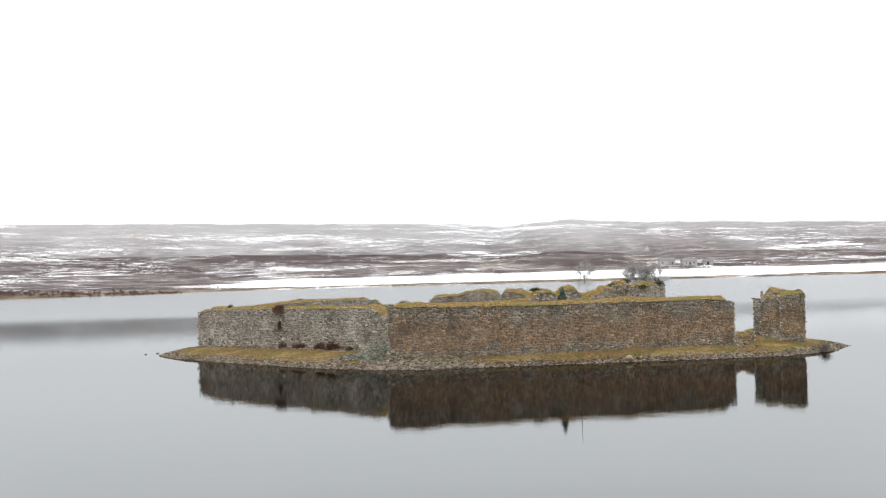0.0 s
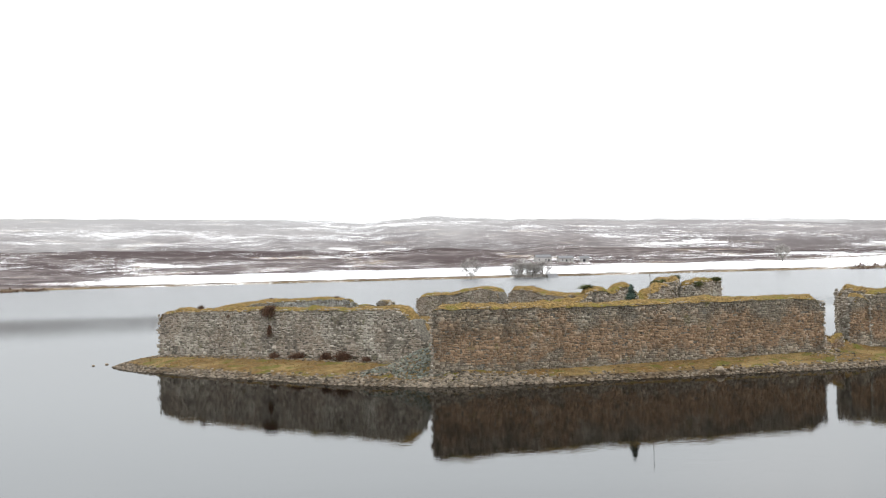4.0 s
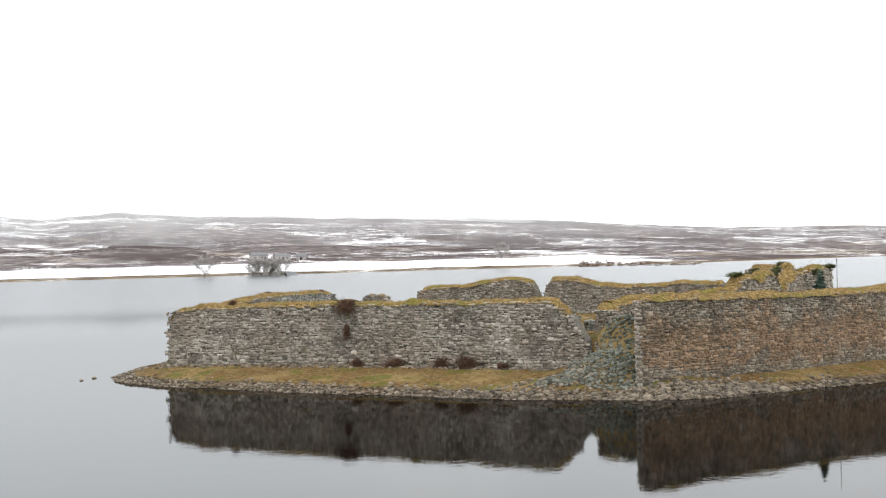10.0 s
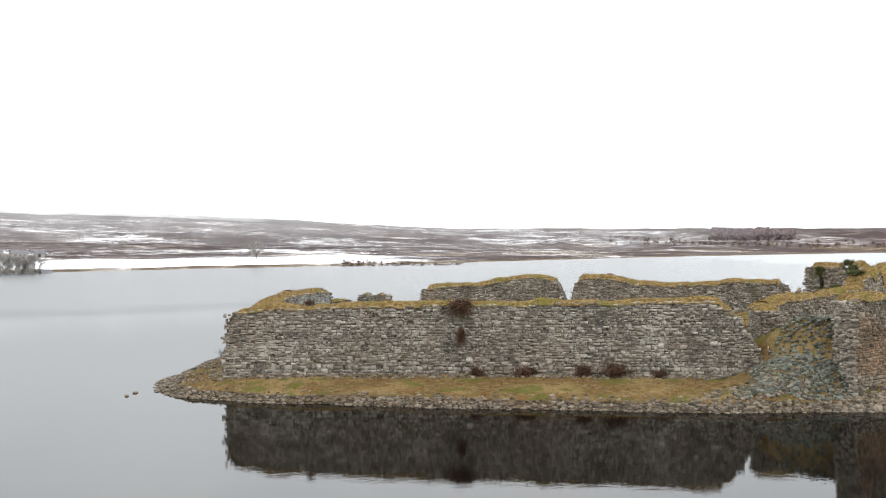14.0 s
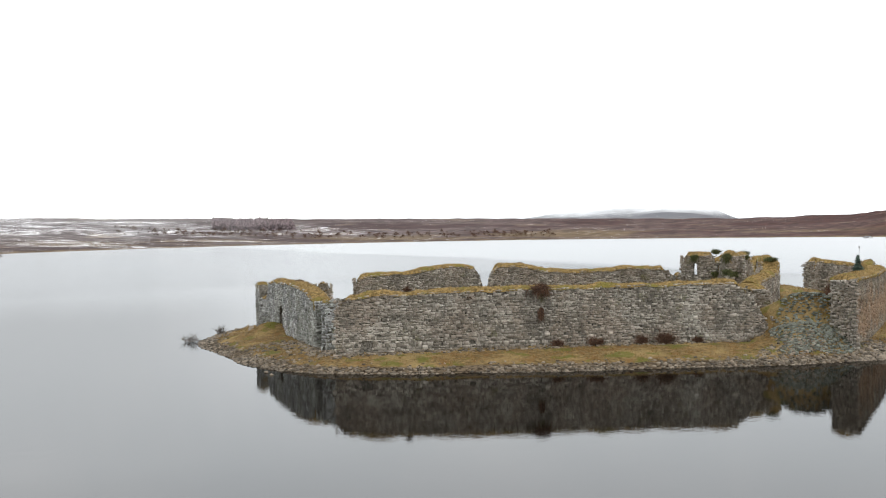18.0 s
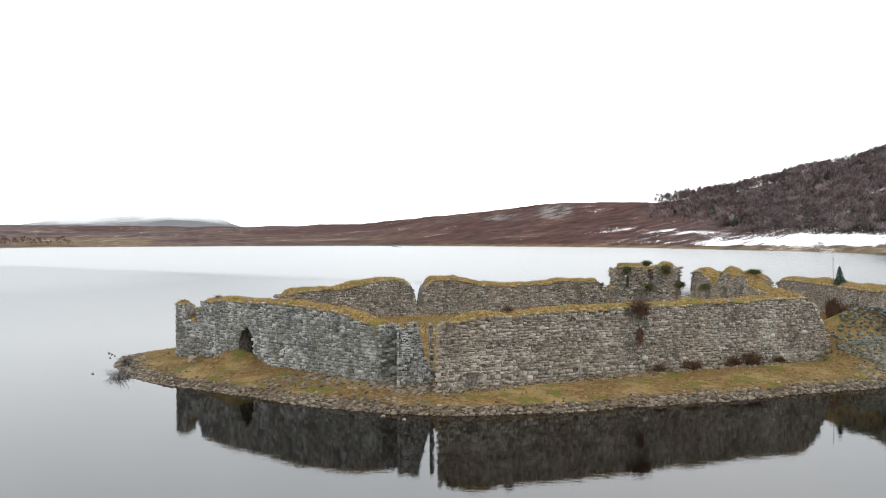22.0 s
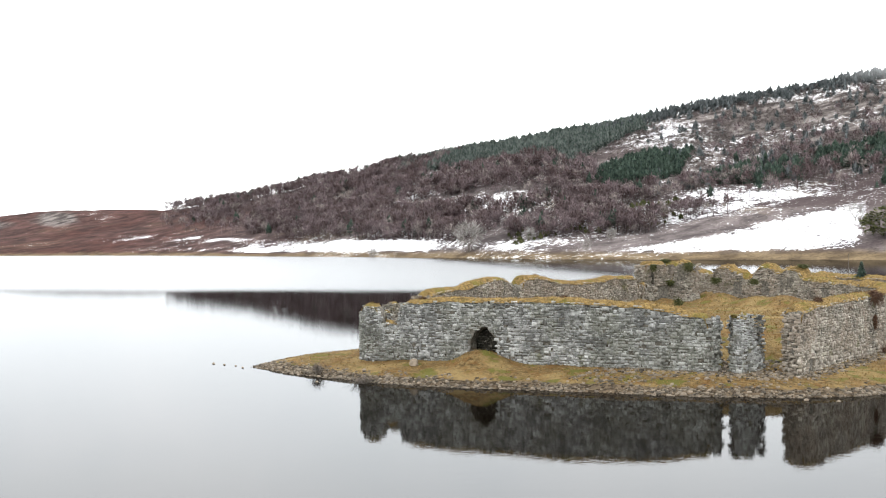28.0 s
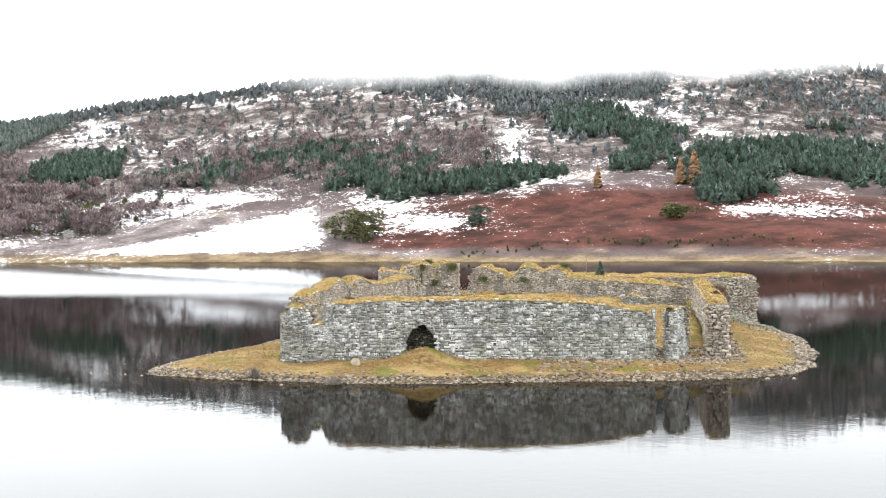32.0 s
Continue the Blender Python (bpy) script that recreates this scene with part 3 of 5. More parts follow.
    def courses(run, lo, hi):
        """Middle, height, width and depth of stones that fill a face run metres long."""
        out, z, row = [], lo, 0
        while z < hi:
            hgt = size[1] * rng.uniform(0.6, 1.55) * (1.35 if z < lo + 1.6 else 1.0)
            n = int(run / size[0] * 2.2) + 6
            wid = size[0] * (0.38 + 1.6 * rng.random(n) ** 1.7)
            s = np.cumsum(wid) - wid / 2 - rng.uniform(0, 0.6)
            keep = (s > -0.1) & (s < run + 0.1)
            s, wid = s[keep], wid[keep]
            wave = 0.24 * (fbm(s, s * 0 + row * 0.3, 4.5, seed + 2, 3) - 0.5) + rng.normal(0, 0.028, len(s))
            hh = hgt * rng.uniform(0.62, 1.12, len(s))
            tall = rng.random(len(s)) < 0.08
            hh = np.where(tall, hh * 1.75, hh)
            out.append(np.stack([s, z + hgt / 2 + wave, wid - 0.03, hh, rng.uniform(0.07, 0.17, len(s)) + 0.04 * tall], 1))
            z += hgt
            row += 1
        # bigger blocks that stand a little proud among the small stones
        n = int(run * (hi - lo) * 0.3) + 1
        out.append(np.stack([rng.uniform(0, run, n), rng.uniform(lo, hi, n), size[0] * rng.uniform(1.1, 1.9, n), size[1] * rng.uniform(1.1, 1.8, n), rng.uniform(0.17, 0.23, n)], 1))
        return np.concatenate(out)

    def allowed(st):
        s, z, wid, hgt = st[:, 0], st[:, 1], st[:, 2], st[:, 3]
        ok = (z + hgt * 0.3 < top(s)) & (z > base(s) - 0.4) & (rng.random(len(s)) > 0.05)
        if arch:
            ok &= ~((s > arch[0] - 0.1) & (s < arch[1] + 0.1) & (z < under(s) + 0.1) & (z > arch[4]))
        for hs, hz, hw, hh in (*holes, *((0.5 * (a + b), 0.5 * (c + d), b - a - 0.1, d - c) for a, b, c, d in windows)):
            ok &= ~((np.abs(s - hs) < hw / 2 + wid * 0.3) & (np.abs(z - hz) < hh / 2))
        return ok

    for is_front in ((True, False) if both else (True,)):
        st = courses(length, z0 + (0 if is_front else 0.1), z1)
        st = st[allowed(st)]
        if not is_front:
            st = st[(st[:, 0] > skew[0]) & (st[:, 0] < length - skew[1])]
        a, w, _ = polyline(pts, np.clip(st[:, 0], 0, length - 1e-4))
        l = np.stack([-w[:, 1], w[:, 0]], 1) * side
        pos = a + l * (back if is_front else thick - back)
        packs.append((pos, w, -l if is_front else l, st, np.full(len(st), is_front)))
    for k, (s_end, sign) in enumerate(((0.0, -1), (length, 1))):
        if not ends[k]:
            continue
        a, w, _ = polyline(pts, np.array([min(max(s_end, 0.001), length - 0.001)]))
        l = np.array([-w[0][1], w[0][0]]) * side
        st = courses(thick, z0, z1)
        st = st[(st[:, 1] > base(s_end) - 0.4) & (st[:, 1] < float(np.max(top(np.clip(s_end - sign * np.linspace(0, 1.3, 8), 0, length)))) - 0.25)]
        st[:, 4] += rng.uniform(0, 1, len(st)) ** 2 * 0.32
        st = st[rng.random(len(st)) > 0.12]
        n = len(st)
        packs.append((a[0] + l * st[:, :1] - w[0] * sign * skew[k] * np.clip(st[:, :1] / thick, 0, 1), np.repeat(l[None], n, 0), np.repeat(w[0][None] * sign, n, 0), st, np.zeros(n, bool)))
    xy, al, ou = (np.concatenate([p[i] for p in packs]) for i in range(3))
    st, fr = np.concatenate([p[3] for p in packs]), np.concatenate([p[4] for p in packs])
    zero = np.zeros((len(st), 1))
    c = np.concatenate([xy, st[:, 1:2]], 1)
    al, ou = np.concatenate([al, zero], 1), np.concatenate([ou, zero], 1)
    single = np.zeros(len(c), bool)
    if singles:
        near = np.where(fr & (st[:, 0] > singles[0]) & (st[:, 0] < singles[1]))[0]
        single[near[:300]] = True
        units = unit_stones(kind)
        for i in np.where(single)[0]:
            o = part("stone", units[int(rng.integers(6))], wall)
            m = Matrix(((al[i][0], -ou[i][0], 0, 0), (al[i][1], -ou[i][1], 0, 0), (0, 0, 1, 0), (0, 0, 0, 1)))
            o.matrix_local = Matrix.Translation(Vector(c[i] - shift)) @ m @ Matrix.Diagonal((st[i][2], st[i][4], st[i][3], 1))
    rest = ~single
    for pick, tone_of, words in ((rest & fr, kind, "coursed rubble stones of the wall face"), (rest & ~fr, "grey" if kind == "brown" else kind, "grey rubble stones of the inner face and ends")):
        if pick.any():
            v, f = frustum_stones(c[pick] - shift, al[pick], ou[pick], st[pick, 2], st[pick, 3], st[pick, 4], 0.034)
            part("masonry", mesh_arrays("masonry", v, f, STONE[tone_of, "island"]), wall, words, "stuff")

    # turf along the wall head, where it is level enough to hold soil
    if turf:
        n = max(int(length / 0.35), 5)
        s = np.linspace(0.03, length - 0.03, n)
        a, wy, _ = polyline(pts, s)
        l = np.stack([-wy[:, 1], wy[:, 0]], 1) * side
        slope = np.abs(np.interp(s + 0.5, ts, tz) - np.interp(s - 0.5, ts, tz))
        level = 1 - step(slope, 0.6, 1.3)
        across = np.linspace(-0.05, 1.05, 9)
        tops_ = top(s)
        bulk = turf * (0.35 + 1.3 * fbm(s, s * 0 + seed * 3.0, 2.6, 4 + seed, 3)) * (0.4 + 0.6 * step(np.minimum(s, length - s), 0, 0.9))
        slide = skew[0] * np.maximum(0, 1 - s / 3.5) - skew[1] * np.maximum(0, 1 - (length - s) / 3.5)
        drift = slide[:, None] * across[None]
        X = a[:, None, 0] + l[:, None, 0] * (across * thick)[None] + wy[:, None, 0] * drift
        Y = a[:, None, 1] + l[:, None, 1] * (across * thick)[None] + wy[:, None, 1] * drift
        dome = np.maximum(0.0, 1 - np.abs(2 * across - 1) ** 2.6)[None]
        lump = 0.2 * (fbm(X, Y, 0.8, 5, 3) - 0.5)
        Z = tops_[:, None] - 0.06 + bulk[:, None] * dome + lump * (0.3 + dome)
        Z[:, 0] -= 0.22 * fbm(s, s * 0 + seed, 0.8, 6, 2)
        Z[:, -1] -= 0.22 * fbm(s, s * 0 + seed, 0.8, 7, 2)
        Z -= (1 - level)[:, None] * 0.5
        m = len(across)
        vs = np.stack([X, Y, Z], -1).reshape(-1, 3)
        fs = [(i * m + k, (i + 1) * m + k, (i + 1) * m + k + 1, i * m + k + 1) for i in range(n - 1) for k in range(m - 1) if level[i] + level[i + 1] > 0.6]
        fs = [tuple(reversed(q)) for q in fs] if side > 0 else fs
        if fs:
            part("turf_cap", mesh_from("turf_cap", vs - shift, fs, TURF, True), wall, "tawny grass turf along the wall head")
        good = np.repeat(level > 0.7, m) & (rng.random(n * m) < 0.75)
        TUFT_SPOTS.extend(map(tuple, vs[good]))
    return wall


TUFT_SPOTS = []

castle_wall("wall_grey", "long grey rubble curtain wall with a grassy top and broken ends", [(-40.1, 216.8), (-7.0, 183.7)], 1,
            [(0, 4.9), (0.3, 6.3), (0.8, 6.9), (2.4, 6.95), (3.4, 7.2), (8, 7.3), (14, 7.45), (24, 7.5), (42.4, 7.75), (43.0, 7.7), (43.1, 7.2), (43.9, 7.1), (44.0, 6.5), (44.7, 6.3), (44.8, 5.4), (45.4, 5.2), (45.5, 4.2), (46.1, 4.0), (46.2, 3.0), (46.8, 2.8)],
            [(0, 0.9), (6, 1.1), (20, 1.4), (46.8, 1.9)], 2.1, "grey", 0.35, singles=(0.3, 6.5), skew=(1.8, 0.0), size=(0.37, 0.185),
            holes=((43.0, 5.2, 0.5, 0.8), (3.0, 1.9, 1.0, 1.0), (21.5, 3.0, 0.4, 0.5), (27.5, 3.4, 0.4, 0.4), (12.5, 2.6, 0.5, 0.4), (34.0, 2.8, 0.4, 0.4)))
castle_wall("wall_arched", "pale grey curtain wall pierced by a broken arched doorway", [(-14.6, 248.9), (-35.7, 223.2)], 1,
            [(0, 7.1), (0.8, 7.3), (6, 7.55), (16, 7.65), (23, 7.5), (27, 7.2), (29.6, 6.8), (31.2, 6.4), (32.6, 6.5), (33.2, 5.2)],
            [(0, 1.8), (20, 1.6), (33.2, 1.5)], 2.0, "pale", 0.35, size=(0.40, 0.20), singles=(12, 19), arch=(8.0, 11.1, 3.4, 4.95, 2.0))
# backing wall added inside the arch; its near-black colour paints the passage shade
castle_wall("doorway_blocking", "dark rubble blocking the back of the arched doorway", [(-18.2, 242.0), (-21.2, 238.3)], 1, [(0, 5.2), (4.7, 5.2)], [(0, 1.8), (4.7, 1.8)], 0.6, "doorway_shade", 0)
castle_wall("tower_remnant", "thin broken pier of a fallen corner tower beside the wall end", [(-35.9, 221.6), (-37.0, 221.2), (-36.2, 218.6)], 1,
            [(0, 3.0), (0.25, 5.0), (0.5, 6.3), (1.2, 6.6), (1.9, 6.3), (2.5, 6.7), (2.9, 6.5), (3.1, 5.2), (3.4, 3.8), (3.9, 2.7)], [(0, 1.6), (3.9, 1.6)], 1.2, "pale", 0.1, singles=(0, 3.9))
castle_wall("corner_turret", "rounded corner tower shell with a notched grassy top", [(-14.7, 248.8), (-14.5, 250.7), (-13.4, 252.3), (-11.7, 252.9), (-10.2, 251.9), (-9.0, 250.3)], -1,
            [(0, 6.8), (0.5, 5.3), (2.0, 5.2), (2.5, 6.8), (4.6, 7.0), (5.2, 6.4), (6.4, 6.0), (9, 6.2)], [(0, 1.6), (9, 1.6)], 1.5, "pale", 0.25)
castle_wall("wall_back", "back curtain wall of the courtyard with a deep notch in it", [(-2.4, 244.1), (9.3, 231.1), (10.3, 229.8), (23.9, 210.5)], 1,
            [(0, 6.6), (0.4, 7.4), (1.8, 7.7), (7.8, 8.0), (10.8, 8.6), (14.3, 8.9), (16.2, 8.5), (17.0, 7.6), (17.3, 5.4), (18.1, 5.4), (18.5, 7.9), (19.4, 8.7), (21.8, 8.8), (24.8, 8.1), (29.8, 7.8), (33.8, 7.8), (36.3, 8.2), (39.8, 8.2), (42.4, 8.0), (42.8, 7.0)],
            [(0, 4.0), (42.8, 4.5)], 2.0, "grey", 0.4)
castle_wall("wall_stump", "low broken stub between the back wall and the ruined tower", [(24.2, 209.9), (25.2, 208.9)], 1, [(0, 6.0), (0.5, 7.0), (1.1, 7.4), (1.41, 6.4)], [(0, 4.3), (1.41, 4.3)], 1.4, "grey", 0.2)
castle_wall("tower_front", "ruined inner tower face with a gaping hole and turf on top", [(26.0, 209.3), (27.4, 204.8), (25.6, 201.7)], 1,
            [(0, 8.6), (0.2, 9.6), (0.9, 9.9), (3.8, 9.9), (4.3, 9.5), (4.6, 7.4), (5.0, 7.2), (5.3, 9.3), (6.3, 10.2), (7.5, 9.9), (8.29, 8.8)], [(0, 4.5), (8.29, 4.5)], 1.6, "grey", 0.45,
            windows=((1.5, 2.05, 7.1, 8.7),), holes=((3.5, 5.9, 1.7, 2.0), (6.3, 8.3, 1.0, 1.5)))
castle_wall("tower_rear", "outer shell of the ruined tower with a small window gap", [(30.4, 208.6), (33.4, 206.6), (34.1, 203.8), (31.6, 201.9), (27.4, 201.5)], -1,
            [(0, 7.4), (1.2, 8.6), (3.6, 9.3), (6.5, 9.6), (9.0, 9.8), (11.0, 9.8), (12.8, 9.4), (13.8, 7.8)], [(0, 3.0), (13.8, 3.0)], 1.5, "grey", 0.4)
castle_wall("wall_inner", "inner cross wall, broken into grassy stumps", [(25.0, 199.3), (20.5, 196.6), (13.2, 192.6), (3, 190.3), (-4.0, 188.7), (-5.4, 186.4)], 1,
            [(0, 7.6), (0.35, 9.1), (1.0, 9.5), (2.6, 9.5), (3.1, 8.8), (4.8, 8.6), (5.3, 7.9), (6.4, 7.9), (6.9, 8.9), (8.2, 9.6), (9.6, 9.5), (10.5, 8.8), (11.3, 8.8), (12, 9.2), (13.8, 9.2), (15.2, 8.0), (18, 7.8), (24, 7.6), (29, 7.4), (33, 7.0), (35.1, 6.4)],
            [(0, 4.3), (24, 4.3), (31.3, 3.0), (35.1, 2.6)], 2.0, "grey", 0.45, holes=((4.0, 6.6, 1.3, 1.8), (8.6, 6.6, 1.3, 1.8), (12.6, 7.4, 1.0, 1.2), (19.5, 6.2, 1.5, 1.4), (25.2, 6.0, 1.1, 1.2)))
castle_wall("pier_inner", "low stump of masonry in the courtyard", [(-1.4, 194.0), (-3.6, 192.4)], 1, [(0, 5.4), (1, 6.0), (2.72, 5.5)], [(0, 4.3), (2.72, 4.3)], 1.2, "pale", 0.2)
castle_wall("wall_outer", "long brown stained outer wall with a level grassy top", [(-7.6, 174.3), (16, 179.3), (31, 182.9), (40.6, 185.8)], 1,
            [(0, 7.8), (0.6, 8.1), (14, 7.85), (24, 7.8), (30, 7.9), (44, 7.9), (48.2, 7.8), (49.0, 7.2), (49.6, 6.0)],
            [(0, 1.2), (12, 1.0), (30, 1.1), (49.6, 1.9)], 2.9, "brown", 0.4, singles=(0.4, 6), size=(0.34, 0.17), skew=(2.4, 0.0), holes=((5.4, 1.5, 0.7, 0.7),))
castle_wall("outer_tower_west", "leaning brown tower fragment split by a crack", [(45.3, 189.2), (48.1, 189.8)], 1,
            [(0, 4.2), (0.15, 6.0), (0.5, 7.2), (1.2, 7.75), (2.0, 7.7), (2.86, 7.2)], [(0, 2.0), (2.86, 1.9)], 2.0, "brown", 0.35)
castle_wall("outer_tower_east", "tall square brown tower fragment beside a crack", [(48.35, 189.9), (52.0, 190.8), (52.6, 193.2)], 1,
            [(0, 7.5), (0.7, 7.9), (2.5, 8.2), (3.8, 8.2), (6.2, 7.8)], [(0, 1.9), (6.2, 2.0)], 1.8, "brown", 0.35)
castle_wall("outer_wall_footing", "low footing of brown masonry in the gap of the outer wall", [(40.9, 186.3), (44.0, 188.2)], 1, [(0, 3.0), (1.2, 2.4), (2.4, 2.5), (3.6, 3.2)], [(0, 1.5), (3.6, 1.6)], 1.2, "brown", 0.2)
castle_wall("outer_tower_return", "return wall of the outer tower with a niche and turf on top", [(52.6, 193.6), (51.8, 196.6), (49.8, 199.6), (48.3, 200.0)], 1,
            [(0, 7.8), (2.5, 8.0), (5.5, 8.4), (7.0, 8.6), (7.7, 8.3), (8.26, 7.6)], [(0, 2.2), (8.26, 2.4)], 1.6, "grey", 0.4, holes=((5.2, 6.4, 0.8, 0.9),))


for sx, sy, sz in ((-7.9, 246.4, 7.0), (-8.4, 248.9, 7.0)):
    castle_wall("wall_stump", "small upright stump of masonry on the broken wall", [(sx, sy), (sx + 1.1, sy - 1.3)], 1, [(0, sz - 0.7), (0.5, sz), (1.2, sz), (1.7, sz - 0.8)], [(0, 3), (1.7, 3)], 1.2, "grey", 0.1)


# ---- stones, grass and bushes on the island ----
def scatter(template, faces, at, scale, turn, mat, name, squash=None):
    """One mesh from many turned and sized copies of a small template."""
    tv = np.asarray(template, float)
    n, m = len(at), len(tv)
    c, s = np.cos(turn), np.sin(turn)
    sx = scale[:, None] if scale.ndim == 1 else scale[:, :1]
    sz = scale[:, None] if scale.ndim == 1 else scale[:, 1:]
    v = np.empty((n, m, 3))
    v[..., 0] = (tv[None, :, 0] * c[:, None] - tv[None, :, 1] * s[:, None]) * sx
    v[..., 1] = (tv[None, :, 0] * s[:, None] + tv[None, :, 1] * c[:, None]) * sx
    v[..., 2] = tv[None, :, 2] * sz
    v += np.asarray(at)[:, None, :]
    f = (np.asarray(faces)[None] + (np.arange(n) * m)[:, None, None]).reshape(-1, len(faces[0]))
    return mesh_arrays(name, v.reshape(-1, 3), f, mat)


ROCK_F = [(3, 2, 1, 0), (4, 5, 6, 7), (0, 1, 5, 4), (1, 2, 6, 5), (2, 3, 7, 6), (3, 0, 4, 7)]


def rock_template(seed):
    r = np.random.default_rng(seed)
    v = np.array([(-1, -1, -0.5), (1, -1, -0.5), (1, 1, -0.5), (-1, 1, -0.5), (-0.7, -0.7, 0.55), (0.7, -0.7, 0.55), (0.7, 0.7, 0.55), (-0.7, 0.7, 0.55)], float)
    return (v + r.normal(0, 0.2, v.shape)) * (0.5, 0.38, 0.42)


def join_meshes(name, meshes, mat):
    vs, fs, off = [], [], 0
    for me in meshes:
        co = np.empty(len(me.vertices) * 3, np.float32)
        me.vertices.foreach_get("co", co)
        lo = np.empty(len(me.loops), np.int32)
        me.loops.foreach_get("vertex_index", lo)
        vs.append(co.reshape(-1, 3))
        fs.append(lo.reshape(len(me.polygons), -1) + off)
        off += len(me.vertices)
        bpy.data.meshes.remove(me)
    return mesh_arrays(name, np.concatenate(vs), np.concatenate(fs), mat)


def shore_points(count, d_lo, d_hi, power=1.0):
    out = []
    while sum(len(o) for o in out) < count:
        x, y = rng.uniform(-52, 62, 6000), rng.uniform(163, 268, 6000)
        z, d = island_height(x, y)
        k = (d > d_lo) & (d < d_hi) & (fbm(x, y, 3.5, 31, 2) + 0.35 * rng.random(6000) > 0.56) & (rng.random(6000) < np.clip(1 - (d - d_lo) / (d_hi - d_lo), 0, 1) ** power)
        out.append(np.stack([x[k], y[k], z[k]], 1))
    return np.concatenate(out)[:count]


def rocks_at(name, at, lo, hi, mat, label, category):
    meshes = []
    for i in range(5):
        some = at[i::5]
        size = lo + (hi - lo) * rng.random(len(some)) ** 2.2
        meshes.append(scatter(rock_template(40 + i), ROCK_F, some + np.array([0, 0, 0.02]), size, rng.uniform(0, 6.3, len(some)), mat, name))
    return tagged(new(name, join_meshes(name, meshes, mat)), label, category, kind="stuff")


rocks_at("shore_stones", shore_points(13500, -0.9, 3.4, 1.3), 0.07, 0.44, ROCK, "grey and brown stones along the water line", "stones")


def heap_points(count, cx, cy, rx, ry, extra=0.0):
    a, r = rng.uniform(0, 6.283, count), np.sqrt(rng.random(count))
    x, y = cx + rx * r * np.cos(a), cy + ry * r * np.sin(a)
    z, d = island_height(x, y)
    keep = d > -0.5
    return np.stack([x, y, z + extra], 1)[keep]


rubble = np.concatenate([heap_points(2700, -7.6, 178.8, 4.3, 4.6), heap_points(260, -13.4, 178.8, 1.8, 1.4)])
rocks_at("fallen_rubble", rubble, 0.1, 0.42, MOSSY, "mossy green fallen masonry below the broken wall corner", "rubble")
wall_foot = np.concatenate([np.stack([-40 + 32 * k - 1.6 * rng.random(900) ** 2, 216.4 - 32 * k - 1.6 * rng.random(900) ** 2, np.zeros(900)], 1) for k in (rng.random(900),)])
for end_x, end_y, count in ((40.3, 184.5, 120), (-38.5, 217.5, 160), (-34, 221, 120), (10, 229, 60), (29, 203, 120), (-36.5, 222, 260), (-31, 227.5, 160), (2, 173.6, 120)):
    wall_foot = np.concatenate([wall_foot, np.stack([end_x + rng.normal(0, 1.5, count), end_y + rng.normal(0, 1.5, count), np.zeros(count)], 1)])
for cx, cy, rx, ry, count in ((-4, 172.6, 8, 2.2, 1100), (-14, 179, 6, 3, 450), (-36.5, 219, 4, 3.5, 320), (-33, 230, 3.5, 6, 260)):
    wall_foot = np.concatenate([wall_foot, heap_points(count, cx, cy, rx, ry)])
wall_foot[:, 2] = island_height(wall_foot[:, 0], wall_foot[:, 1])[0]
rocks_at("tumbled_stones", wall_foot, 0.15, 0.5, ROCK, "loose grey stones tumbled at the foot of the walls", "stones")


def boulder(at, size, label):
    bm = bmesh.new()
    bmesh.ops.create_icosphere(bm, subdivisions=2, radius=0.5)
    for v in bm.verts:
        v.co *= 0.85 + 0.45 * noise.noise(v.co * 2.3 + Vector(at))
        v.co.z *= 0.7
    me = bpy.data.meshes.new("boulder")
    bm.to_mesh(me)
    bm.free()
    me.materials.append(ROCK)
    ob = new("boulder", me)
    ob.location, ob.scale = at, (size, size * 0.8, size)
    return tagged(ob, label, "boulder", "boulders")


for bx, by, size, words in ((-18.6, 248.2, 1.5, "smooth grey boulder lying in the island grass"), (24.3, 175.3, 1.3, "pale grey boulder at the water's edge below the brown wall"),
                            (32.5, 178.2, 0.9, "small pale boulder on the grassy bank"), (-8.5, 171.5, 1.1, "grey boulder among the shore stones"), (-43, 199, 0.9, "dark wet boulder on the shore"),
                            (-13.5, 259.5, 0.6, "small dark stone at the island tip"), (4.5, 171.3, 1.0, "grey boulder among the shore stones"), (-30, 184, 0.8, "brown boulder on the stony shore")):
    bz = float(island_height(np.array([bx]), np.array([by]))[0][0])
    boulder((bx, by, bz + size * 0.14), size, words)

# stones that stand just clear of the water off the tip
for sx, sy in ((-1.5, 265.6), (0.2, 266.8), (-4.0, 264.9), (-21.0, 258.2), (-49.0, 217.5), (-47.5, 219.6), (1.8, 268.0)):
    boulder((sx, sy, 0.02), float(rng.uniform(0.3, 0.6)), "wet stone just breaking the water surface")

TUFT_V, TUFT_F = [], []
for i in range(7):
    a, lean, hgt = i * 0.9, 0.35 + 0.4 * ((i * 37) % 10) / 10, 0.6 + 0.4 * ((i * 53) % 10) / 10
    ca, sa = math.cos(a), math.sin(a)
    TUFT_V += [(ca * 0.1 - sa * 0.07, sa * 0.1 + ca * 0.07, -0.1), (ca * 0.1 + sa * 0.07, sa * 0.1 - ca * 0.07, -0.1), (ca * lean, sa * lean, hgt)]
    TUFT_F.append((3 * i, 3 * i + 1, 3 * i + 2))


def grass_points(count):
    x, y = rng.uniform(-50, 60, count * 3), rng.uniform(165, 266, count * 3)
    z, d = island_height(x, y)
    k = (d > 2.0) & (fbm(x, y, 6, 11) + rng.random(len(x)) * 0.5 > 0.62)
    return np.stack([x[k], y[k], z[k]], 1)[:count]


